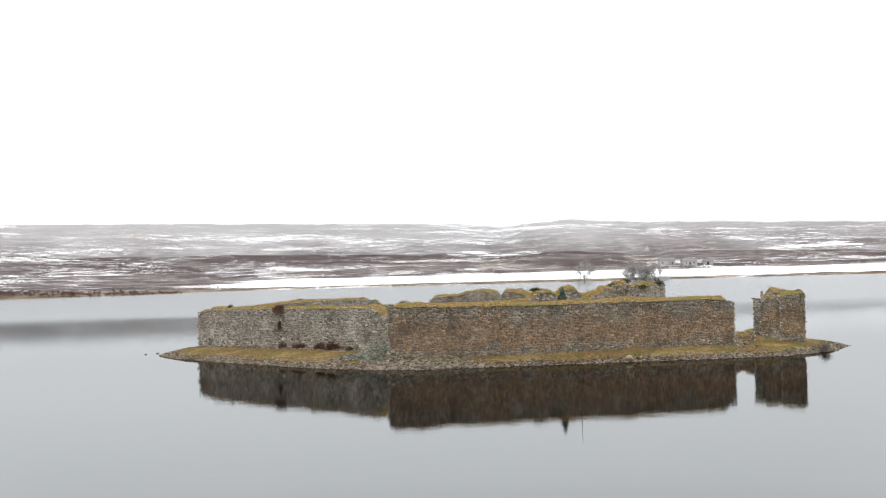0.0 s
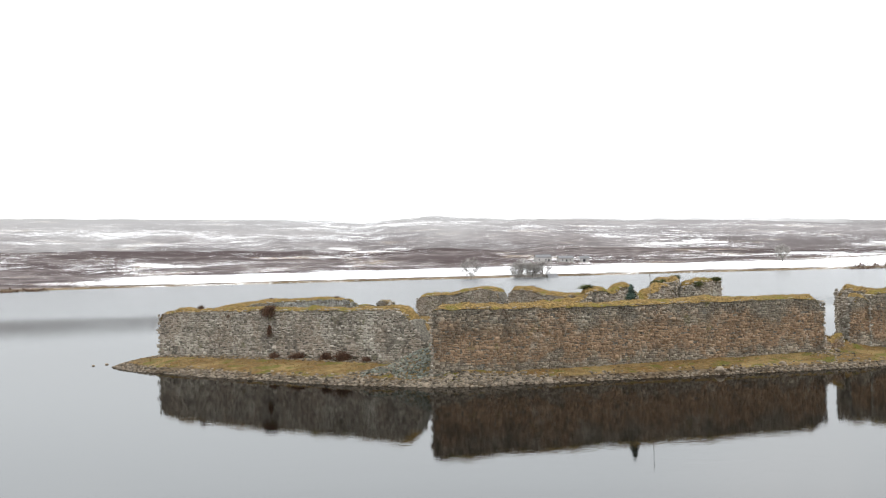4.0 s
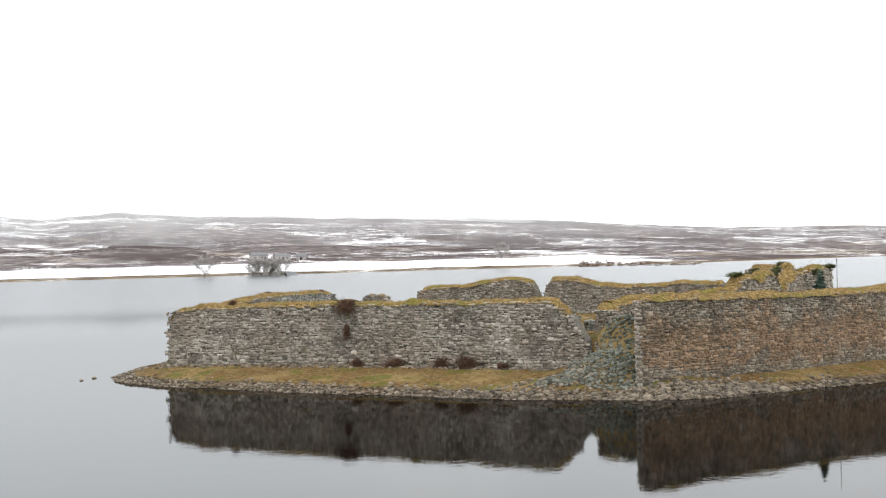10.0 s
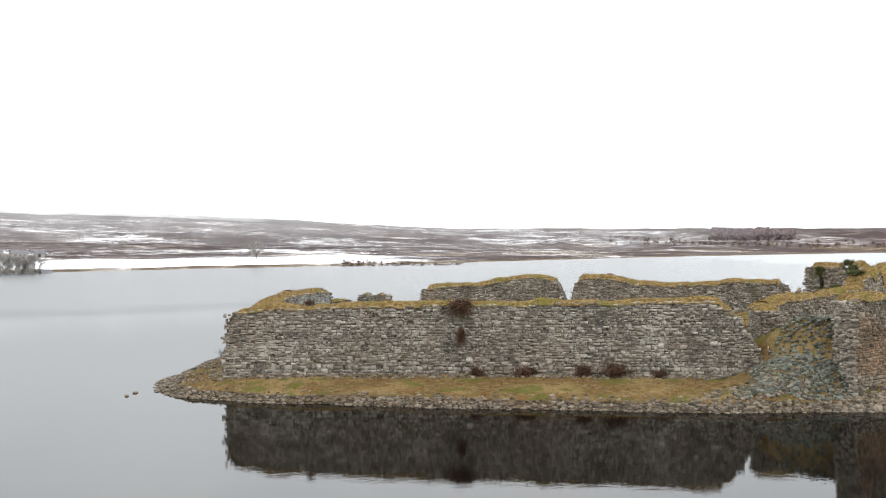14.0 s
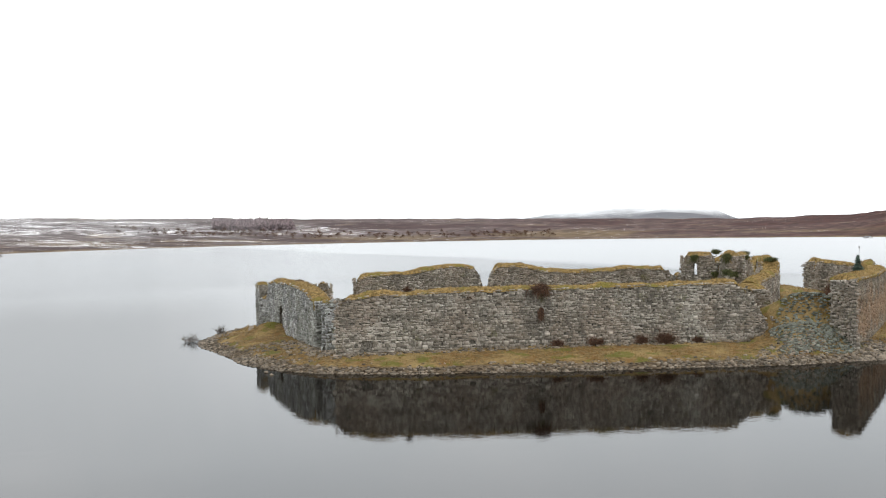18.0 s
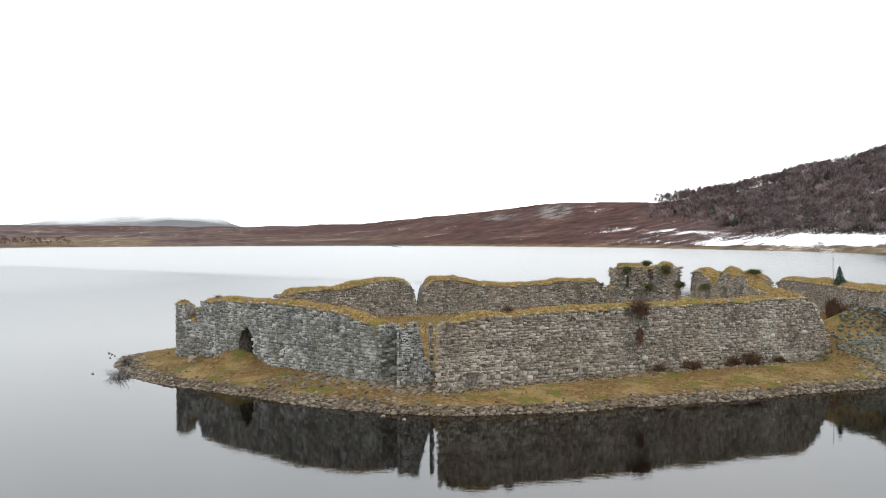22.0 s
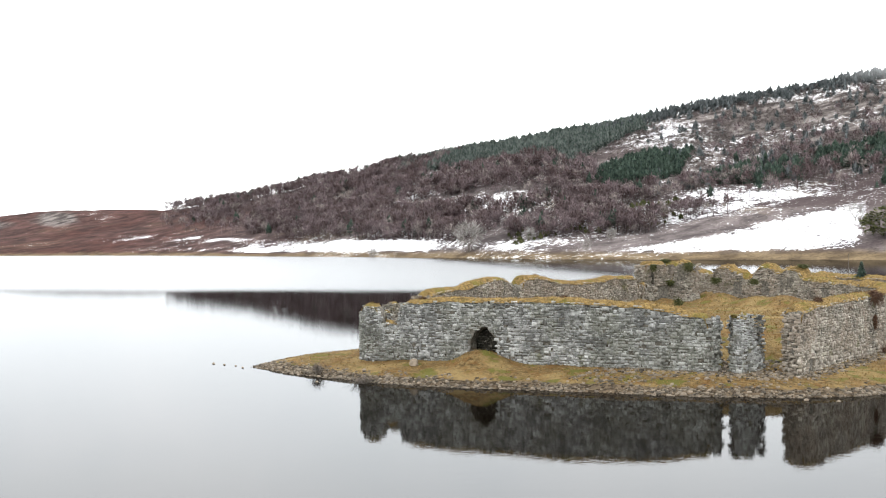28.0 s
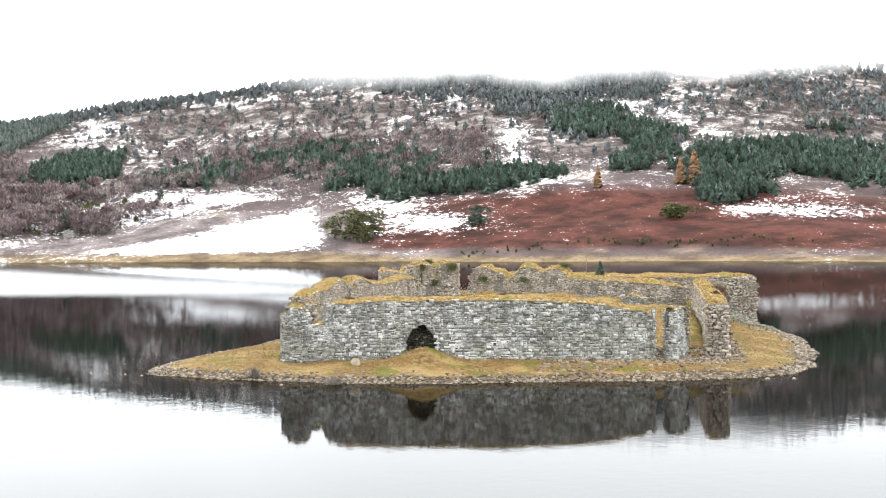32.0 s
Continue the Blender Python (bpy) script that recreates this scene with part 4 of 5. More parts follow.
meadow = grass_points(16000)
size = rng.uniform(0.08, 0.26, len(meadow))
tagged(new("grass_tufts", scatter(TUFT_V, TUFT_F, meadow, size, rng.uniform(0, 6.3, len(meadow)), BLADES, "grass_tufts")), "dry tawny grass tufts over the island", "grass", kind="stuff")
spots = np.array(TUFT_SPOTS) + rng.normal(0, 0.12, (len(TUFT_SPOTS), 3)) * (1, 1, 0.2)
tagged(new("wall_top_grass", scatter(TUFT_V, TUFT_F, spots, rng.uniform(0.07, 0.22, len(spots)), rng.uniform(0, 6.3, len(spots)), BLADES, "wall_top_grass")), "dry tawny grass on the wall heads", "grass", kind="stuff")


def stick(vs, fs, a, b, ra, rb, sides=3):
    a, b = np.asarray(a, float), np.asarray(b, float)
    way = b - a
    way = way / max(np.linalg.norm(way), 1e-6)
    u = np.cross(way, (0.3, 0.2, 1.0) if abs(way[2]) < 0.9 else (1.0, 0.1, 0))
    u = u / np.linalg.norm(u)
    w = np.cross(way, u)
    n = len(vs)
    for p, r in ((a, ra), (b, rb)):
        for k in range(sides):
            q = 6.2832 * k / sides
            vs.append(p + r * (u * math.cos(q) + w * math.sin(q)))
    for k in range(sides):
        fs.append((n + k, n + (k + 1) % sides, n + sides + (k + 1) % sides, n + sides + k))


def twig_bush(name, at, width, height, count, mat, label, hang=0.0, thick=0.03, category="bush"):
    """A shrub of many forked twigs that spring from one foot; hang lets it trail down a wall."""
    vs, fs = [], []
    r = random.Random(int(abs(at[0]) * 10 + abs(at[1]) * 7 + count))
    for _ in range(count):
        a, e = r.uniform(0, 6.283), r.uniform(0.15, 1.4)
        long_ = r.uniform(0.5, 1.0)
        foot = np.array((r.gauss(0, width * 0.12), r.gauss(0, width * 0.12), 0))
        mid = foot + np.array((math.cos(a) * math.cos(e) * width * 0.3, math.sin(a) * math.cos(e) * width * 0.3, math.sin(e) * height * 0.55 - hang * 0.3 * r.random())) * long_
        stick(vs, fs, foot, mid, thick, thick * 0.7)
        for _ in range(4):
            tip = mid + np.array((r.gauss(0, width * 0.16), r.gauss(0, width * 0.16), r.uniform(0.0, 0.5) * height * long_ - hang * r.random() * 0.6))
            stick(vs, fs, mid, tip, thick * 0.6, thick * 0.25)
    stem_v, stem_f = [], []
    stick(stem_v, stem_f, (0, 0, -0.3), (0, 0, height * 0.25), thick * 2.2, thick * 1.4, 6)
    ob = thing(name, at, label, category, "bushes")
    part("stem", mesh_from("stem", stem_v, stem_f, BARK), ob)
    part("twig_growth", mesh_arrays("twig_growth", vs, fs, mat), ob)
    return ob


def ground_z(x, y):
    return float(island_height(np.array([x]), np.array([y]))[0][0])


twig_bush("heather_bush", (-25.0, 201.75, 7.6), 2.5, 1.0, 210, BUSH, "dark heather bush hanging over the grey wall top", 2.2, 0.035)
twig_bush("heather_clump", (-25.1, 201.7, 5.4), 0.8, 0.5, 80, BUSH, "dark dead growth in a crack of the grey wall", 2.2, 0.03)
twig_bush("heather_clump", (-30.2, 207.2, 6.75), 0.9, 0.4, 50, BUSH, "small dark plant rooted in the wall face", 0.9)
twig_bush("heather_clump", (-34.2, 212.1, 7.5), 1.1, 0.7, 70, BUSH, "small dark bush on the turf of the wall top", 0.2)
for bx, by, wd, ht in ((-21.8, 197.0, 2.2, 1.1), (-16.4, 191.7, 2.6, 1.6), (-18.3, 193.5, 1.6, 1.2), (-24.6, 200.0, 1.4, 1.0), (-13.8, 189.2, 1.2, 0.8)):
    twig_bush("heather_bush", (bx, by, ground_z(bx, by)), wd, ht, 120, BUSH, "leafless brown bush at the foot of the grey wall")
for bx, by, wd, ht in ((3.0, 181.2, 2.6, 2.6), (7.0, 182.2, 2.4, 2.2), (10.0, 183.0, 2.2, 3.0)):
    twig_bush("heather_bush", (bx, by, ground_z(bx, by)), wd, ht, 150, BUSH, "reddish brown dead bush against the outer wall")
twig_bush("gorse_bush", (13.2, 191.6, 9.3), 1.9, 0.7, 160, GORSE, "dark green bush on a stump of the inner wall")
twig_bush("gorse_bush", (28.2, 205.2, 9.9), 1.6, 0.9, 130, GORSE, "dark bush on the ruined tower top")
twig_bush("gorse_bush", (33.2, 203.0, 9.7), 1.6, 0.7, 130, GORSE, "spreading dark bush at the tower edge")
for bx, by, bz, wd, hang in ((26.3, 207.6, 9.7, 1.5, 1.6), (27.0, 204.9, 7.4, 1.3, 1.2), (25.9, 202.6, 9.9, 1.8, 2.0), (30.2, 201.8, 9.5, 1.6, 1.0), (20.9, 200.6, 7.9, 1.6, 1.4), (15.6, 197.4, 7.8, 1.4, 1.2)):
    twig_bush("ivy_clump", (bx, by, bz), wd, 0.5, 110, GORSE, "dark green growth trailing down the ruined inner wall", hang)
twig_bush("gorse_bush", (18.0, 207.0, 4.5), 1.5, 1.4, 90, GORSE, "low bush in the courtyard grass")
twig_bush("bare_shrub", (-23.6, 254.0, ground_z(-23.6, 254.0)), 2.6, 1.8, 60, BARK, "leafless grey shrub at the water's edge", 0, 0.02)
twig_bush("bare_shrub", (-14.5, 257.6, ground_z(-14.5, 257.6)), 2.0, 1.6, 60, BARK, "leafless grey shrub near the island tip", 0, 0.02)
twig_bush("bare_shrub", (53.0, 184.6, ground_z(53.0, 184.6)), 2.4, 2.0, 70, BARK, "leafless pale shrub on the stony point", 0, 0.02)
for bx, by, bz in ((-15.1, 246.7, 7.5), (-25.3, 234.3, 7.8), (13.2, 227.6, 8.8)):
    twig_bush("heather_clump", (bx, by, bz), 1.0, 0.5, 60, BUSH, "tuft of dead growth on the wall top")


def conifer(name, at, height, width, mat, label, tiers=9, group="conifers"):
    """Trunk and drooping whorls of boughs with ragged tips."""
    r = random.Random(int(abs(at[0]) * 3 + abs(at[1]) * 5))
    tv, tf, vs, fs = [], [], [], []
    stick(tv, tf, (0, 0, -0.3), (0, 0, height * 0.95), height * 0.022, height * 0.004, 6)
    for i in range(tiers):
        z = height * (0.12 + 0.86 * i / tiers)
        reach = width * 0.5 * (1 - i / tiers) ** 0.8 + 0.04 * height
        for k in range(9):
            a = 6.2832 * (k + r.random() * 0.7) / 9 + i
            lon = reach * r.uniform(0.7, 1.15)
            tip = np.array((math.cos(a) * lon, math.sin(a) * lon, z - lon * 0.18 + r.gauss(0, 0.03) * height))
            side = np.array((-math.sin(a), math.cos(a), 0)) * lon * 0.34
            root, mid = np.array((0, 0, z + height * 0.07)), np.array((0, 0, z)) * 0.45 + tip * 0.55
            n = len(vs)
            vs += [root, mid + side, tip, mid - side]
            fs.append((n, n + 1, n + 2, n + 3))
            n = len(vs)
            drop = np.array((0, 0, -height * 0.06))
            vs += [root, mid + side * 0.4 + drop, tip + drop * 0.6, mid - side * 0.4 + drop * 0.3]
            fs.append((n, n + 1, n + 2, n + 3))
    ob = thing(name, at, label, "tree", group)
    part("trunk", mesh_from("trunk", tv, tf, BARK), ob)
    part("crown", mesh_arrays("crown", vs, fs, mat), ob)
    return ob


conifer("young_spruce", (16.2, 181.8, 7.9), 2.3, 1.7, NEEDLE, "young dark spruce growing on the outer wall top", 8)
pole = thing("pole", (18.6, 182.4, 7.9), "thin bare pole standing on the outer wall top", "pole")
pv, pf = [], []
stick(pv, pf, (0, 0, 0), (0, 0, 2.9), 0.035, 0.025, 6)
part("shaft", mesh_from("shaft", pv, pf, BARK), pole)
pv, pf = [], []
stick(pv, pf, (0, 0, 2.9), (0, 0, 3.15), 0.07, 0.06, 6)
part("finial", mesh_from("finial", pv, pf, BARK), pole)


# ---- trees and buildings on the far shore ----
def far_z(x, y):
    return float(land(np.array([x]), np.array([y]))[0][0])


def bare_tree(name, x, y, height, spread, label, seed, z=None, thick=1.0):
    """A leafless broadleaf: tapered trunk, limbs, and a fan of fine branches."""
    r = random.Random(seed)
    tv, tf, vs, fs = [], [], [], []
    stick(tv, tf, (0, 0, -0.5), (0, 0, height * 0.22), height * 0.026, height * 0.018, 7)

    def grow(p, way, long_, rad, depth):
        q = p + way * long_
        stick(tv if depth > 3 else vs, tf if depth > 3 else fs, p, q, rad, rad * 0.62)
        if depth == 0:
            return
        for _ in range(3 if depth > 2 else 2 + (r.random() < 0.6)):
            bend = np.array((r.gauss(0, 0.5) * spread, r.gauss(0, 0.5) * spread, r.uniform(-0.12, 0.3)))
            w = way + bend
            grow(q, w / np.linalg.norm(w), long_ * r.uniform(0.62, 0.84), rad * 0.6, depth - 1)
    for k in range(5):
        a = 6.2832 * (k + r.random() * 0.5) / 5
        w = np.array((math.cos(a) * 0.75 * spread, math.sin(a) * 0.75 * spread, 1.0))
        grow(np.array((0, 0, height * (0.1 + 0.02 * k))), w / np.linalg.norm(w), height * 0.235, height * 0.011 * thick, 5)
    for _ in range(int(700 * thick)):
        a, e = r.uniform(0, 6.283), math.asin(r.uniform(-0.95, 1.0))
        w = np.array((math.cos(a) * math.cos(e) * spread, math.sin(a) * math.cos(e) * spread, math.sin(e) * 1.05)) * height * 0.42
        p = np.array((0, 0, height * 0.51)) + w * r.uniform(0.45, 0.9)
        tip = p + w * r.uniform(0.12, 0.3) + np.array((r.gauss(0, 0.02), r.gauss(0, 0.02), r.gauss(0, 0.02))) * height
        flat = np.array((r.gauss(0, 1), r.gauss(0, 1), r.gauss(0, 1))) * height * 0.0048
        n = len(vs)
        vs.extend((p - flat * 0.4, p + flat * 0.4, tip + flat, tip - flat))
        fs.append((n, n + 1, n + 2, n + 3))
    ob = thing(name, (x, y, (far_z(x, y) if z is None else z)), label, "tree", "bare trees")
    part("trunk", mesh_arrays("trunk", tv, tf, BARK), ob)
    part("crown", mesh_arrays("crown", vs, fs, TWIGS), ob)
    return ob


bare_tree("bare_tree", 104.0, 958, 16.5, 1.0, "leafless round-headed tree on the snowy far shore", 3, thick=1.3)
for i, (gx, gy) in enumerate(((134, 948), (139.5, 946), (144.5, 944), (148.5, 945), (152, 942), (136.5, 953), (146, 951))):
    bare_tree("bare_tree", gx, gy, 13.5 + (i * 5 % 3), 0.8, "leafless tree of the group by the lochside hut", 10 + i, thick=1.2)
bare_tree("bare_tree", 413, 1182, 17, 1.0, "dark leafless tree alone in the far fields", 31, thick=2.2)
bare_tree("bare_tree", 738, 94, 23, 1.1, "broad leafless tree standing by the shore", 33, thick=1.2)
for i, (gx, gy, hh) in enumerate(((705, 60, 10), (655, 20, 9), (560, -95, 12), (640, 40, 8), (812, 150, 9))):
    bare_tree("bare_tree", gx, gy, hh, 0.9, "small leafless tree below the wooded hill", 50 + i)
def round_pine(name, at, height, width, mat, label, seed):
    """An evergreen with a lumpy crown of many bunches of needles over a short trunk."""
    r = random.Random(seed)
    tv, tf, vs, fs = [], [], [], []
    stick(tv, tf, (0, 0, -0.5), (0, 0, height * 0.7), height * 0.03, height * 0.012, 7)
    lobes = [(r.gauss(0, width * 0.2), r.gauss(0, width * 0.2), height * r.uniform(0.14, 0.82), width * r.uniform(0.2, 0.34)) for _ in range(14)]
    for lx, ly, lz, lr in lobes:
        stick(tv, tf, (0, 0, lz * 0.6), (lx, ly, lz), height * 0.012, height * 0.005, 4)
        for _ in range(95):
            a, e = r.uniform(0, 6.283), math.asin(r.uniform(-0.8, 1.0))
            way = np.array((math.cos(a) * math.cos(e), math.sin(a) * math.cos(e), math.sin(e) * 0.55))
            p = np.array((lx, ly, lz)) + way * lr * r.uniform(0.75, 1.1)
            u = np.array((r.gauss(0, 1), r.gauss(0, 1), r.gauss(0, 0.6))) * lr * 0.13
            w = (way + np.array((r.gauss(0, 0.4), r.gauss(0, 0.4), 0.3))) * lr * 0.2
            n = len(vs)
            vs.extend((p - u, p + u, p + u * 0.4 + w, p - u * 0.4 + w))
            fs.append((n, n + 1, n + 2, n + 3))
    ob = thing(name, at, label, "tree", "conifers")
    part("trunk", mesh_from("trunk", tv, tf, BARK), ob)
    part("crown", mesh_arrays("crown", vs, fs, mat), ob)
    return ob


for i, (gx, gy, hh, wd) in enumerate(((503, -86, 20, 14), (509, -95, 18, 13), (497, -96, 18, 12), (515, -82, 15, 11), (491, -84, 14, 10))):
    round_pine("pine_tree", (gx, gy, far_z(gx, gy) - 1), hh, wd, GORSE, "olive green pine of the clump beside the snow field", 11 + i)
round_pine("pine_tree", (472, -151, far_z(472, -151) - 1.0), 13, 12, NEEDLE, "round dark evergreen alone on the bracken slope", 71)
for gx, gy, hh in ((443, -298, 22), (449, -292, 17), (471, -243, 14)):
    conifer("larch_tree", (gx, gy, far_z(gx, gy)), hh, hh * 0.46, LARCH, "russet leafless larch at the wood edge", 22)
round_pine("gorse_clump", (394, -230, far_z(394, -230) - 2), 9, 15, GORSE, "olive gorse clump on the bracken slope", 72)


def block(vs, fs, x0, x1, y0, y1, z0, z1):
    n = len(vs)
    vs += [(x, y, z) for z in (z0, z1) for x, y in ((x0, y0), (x1, y0), (x1, y1), (x0, y1))]
    fs += [(n + 3, n + 2, n + 1, n), (n + 4, n + 5, n + 6, n + 7), (n, n + 1, n + 5, n + 4), (n + 1, n + 2, n + 6, n + 5), (n + 2, n + 3, n + 7, n + 6), (n + 3, n, n + 4, n + 7)]


SLATE = plain("weathered_roof", (0.12, 0.12, 0.125), (0.26, 0.26, 0.27), 0.5)
HARL = plain("grey_harling", (0.20, 0.19, 0.18), (0.36, 0.35, 0.34), 0.4)
DARK_PANE = plain("dark_window", (0.02, 0.02, 0.025), (0.05, 0.05, 0.055), 0.5, 0.2)


def house(name, x, y, turn, long_, deep, tall, roof_h, label, openings, walls=HARL):
    ob = thing(name, (x, y, far_z(x, y)), label, "house", "far buildings")
    ob.rotation_euler = (0, 0, turn)
    a, b = long_ / 2, deep / 2
    wv, wf = [], []
    block(wv, wf, -a, a, -b, b, -2, tall)
    n = len(wv)
    wv += [(-a, -b, tall), (-a, b, tall), (-a, 0, tall + roof_h), (a, -b, tall), (a, b, tall), (a, 0, tall + roof_h)]
    wf += [(n, n + 1, n + 2), (n + 4, n + 3, n + 5)]
    part("walls", mesh_from("walls", wv, wf, walls), ob)
    rv = [(s * (a + 0.3), q * (b + 0.3), tall - 0.15) for s in (-1, 1) for q in (-1, 1)] + [(s * (a + 0.3), 0, tall + roof_h + 0.1) for s in (-1, 1)]
    rv += [(v[0], v[1], v[2] + 0.2) for v in rv]
    rf = [(0, 2, 5, 4), (1, 4, 5, 3), (6, 10, 11, 8), (7, 9, 11, 10), (0, 6, 8, 2), (3, 9, 7, 1), (0, 4, 10, 6), (4, 1, 7, 10), (2, 8, 11, 5), (5, 11, 9, 3)]
    part("roof", mesh_from("roof", rv, rf, SLATE), ob, "grey slate roof")
    for kind, ox, w, z0, z1 in openings:
        ov, of = [], []
        block(ov, of, ox - w / 2, ox + w / 2, -b - 0.06, -b + 0.1, z0, z1)
        part(kind, mesh_from(kind, ov, of, DARK_PANE), ob)
    return ob


house("lochside_hut", 157.5, 940, 0.2, 7.2, 5, 2.9, 1.8, "small dark stone hut beside the bare trees", (("door", 0.5, 1.2, 0, 2.0), ("window", -2, 0.9, 1.0, 2.0)), BARK)
house("farm_building", 226, 1330, 0.15, 16, 7, 4, 2.6, "long low grey farm building in snowy fields", (("window", -5, 1.2, 1, 2.4), ("window", 2, 1.2, 1, 2.4), ("door", 5, 1.6, 0, 2.3)))
house("farm_building", 248, 1328, 0.15, 15, 7, 3.4, 2.2, "long low grey farm building in snowy fields", (("window", -4, 1.2, 1, 2.2), ("window", 4, 1.2, 1, 2.2), ("door", 0, 1.6, 0, 2.2)))
house("farm_building", 268, 1332, -0.3, 9, 6, 3.2, 2.4, "small grey shed at the end of the farm", (("door", 0, 2.4, 0, 2.5),))
house("white_cottage", 1330, 590, 0.9, 10, 5.5, 3.2, 1.8, "small white cottage far off by the water", (("window", -3, 1.4, 1, 2.5), ("window", 3, 1.4, 1, 2.5), ("door", 0, 1.3, 0, 2.2)), plain("white_harling", (0.55, 0.55, 0.54), (0.75, 0.75, 0.74), 0.4))

# ---- woods on the hill ----
SCRUB = plain("frosted_scrub", (0.06, 0.05, 0.047), (0.17, 0.145, 0.14), 0.04)
BIRCH_V, BIRCH_F = [], []
r_b = random.Random(5)
for i in range(150):
    a, e = r_b.uniform(0, 6.283), math.asin(r_b.uniform(-0.55, 1.0))
    far_, long_ = r_b.uniform(0.08, 0.36), r_b.uniform(0.06, 0.15)
    way = np.array((math.cos(a) * math.cos(e), math.sin(a) * math.cos(e), math.sin(e) * 1.15))
    p = np.array((0, 0, 0.58)) + way * far_
    q = p + way * long_ + np.array((0, 0, 0.04))
    s_ = np.array((-math.sin(a), math.cos(a), r_b.uniform(-0.6, 0.6))) * 0.024
    BIRCH_V += [p, q + s_, q - s_]
    BIRCH_F.append((3 * i, 3 * i + 1, 3 * i + 2))
n_b = len(BIRCH_V)
BIRCH_V += [(-0.025, 0, -0.1), (0.025, 0, -0.1), (0, 0.01, 0.7), (0, -0.025, -0.1), (0, 0.025, -0.1), (0.01, 0, 0.7)]
BIRCH_F += [(n_b, n_b + 1, n_b + 2), (n_b + 3, n_b + 4, n_b + 5)]

# a round-headed pine: bunches of needles on the outside of a lobed crown
PINE_V, PINE_F = [], []
r_b = random.Random(15)
for i in range(70):
    a, e = r_b.uniform(0, 6.283), math.asin(r_b.uniform(-0.75, 1.0))
    lobe = 0.30 * (0.8 + 0.35 * math.sin(3 * a + 1) * math.cos(2 * e))
    way = np.array((math.cos(a) * math.cos(e), math.sin(a) * math.cos(e), math.sin(e) * 1.3))
    p = np.array((0, 0, 0.52)) + way * lobe
    u, w = np.array((-math.sin(a), math.cos(a), r_b.uniform(-0.4, 0.4))) * 0.11, np.array((0, 0, 0.09)) + way * 0.06
    n = len(PINE_V)
    PINE_V += [p - u - w * 0.5, p + u - w * 0.6, p + w * r_b.uniform(0.8, 1.5)]
    PINE_F.append((n, n + 1, n + 2))
n_b = len(PINE_V)
PINE_V += [(-0.03, 0, -0.1), (0.03, 0, -0.1), (0, 0.01, 0.6), (0, -0.03, -0.1), (0, 0.03, -0.1), (0.01, 0, 0.6)]
PINE_F += [(n_b, n_b + 1, n_b + 2), (n_b + 3, n_b + 4, n_b + 5)]

FIR_V, FIR_F = [], []
r_b = random.Random(9)
for i in range(7):
    z, reach = 0.06 + 0.125 * i, 0.36 * (1 - i / 7.6) ** 0.75 + 0.02
    for k in range(7):
        a = 6.2832 * (k + r_b.random() * 0.6) / 7 + i * 1.3
        lon = reach * r_b.uniform(0.7, 1.25)
        n = len(FIR_V)
        FIR_V += [(0, 0, z + 0.16), (math.cos(a - 0.45) * lon * 0.75, math.sin(a - 0.45) * lon * 0.75, z), (math.cos(a) * lon, math.sin(a) * lon, z - 0.05), ]
        FIR_V += [(math.cos(a + 0.45) * lon * 0.75, math.sin(a + 0.45) * lon * 0.75, z)]
        FIR_F += [(n, n + 1, n + 2), (n, n + 2, n + 3)]


def wood(name, count, keep, template, faces, lo, hi, mat, label, wide=1.0):
    """Trees over the plan where keep(az, k, noise) says so."""
    pts = []
    have = 0
    for _ in range(60):
        az, k = rng.uniform(60, 156, 9000), rng.random(9000) ** 0.8 * 1.05
        shore, ridge = np.interp(az, SHORE_AT, SHORE_R), np.interp(az, RIDGE_AT, RIDGE_R)
        r = shore + (ridge - shore) * k
        x, y = CENTRE[0] + r * np.sin(np.radians(az)), CENTRE[1] + r * np.cos(np.radians(az))
        good = rng.random(9000) < keep(az, k, fbm(x, y, 55, 21, 3))
        z, off, _, _, _ = land(x[good], y[good])
        pts.append(np.stack([x[good], y[good], z - 0.3], 1)[off > 18])
        have += len(pts[-1])
        if have > count:
            break
    at = np.concatenate(pts)[:count]
    s = rng.uniform(lo, hi, len(at))
    me = scatter(template, faces, at, np.stack([s * wide, s], 1), rng.uniform(0, 6.3, len(at)), mat, name)
    return tagged(new(name, me), label, "wood", kind="stuff")


GREEN_SPOTS = [(108, 0.54, 2.0, 0.12), (114, 0.41, 3.2, 0.045), (119, 0.45, 2.4, 0.08), (123, 0.33, 3.3, 0.085), (128, 0.27, 3.6, 0.06), (133, 0.53, 1.7, 0.085), (136, 0.42, 1.7, 0.085),
               (141, 0.33, 2.8, 0.1), (146, 0.36, 3.0, 0.12)]
FROST_SPOTS = [(126, 0.88, 3, 0.13), (130.5, 0.75, 3, 0.13), (134.5, 0.77, 2.6, 0.11)]


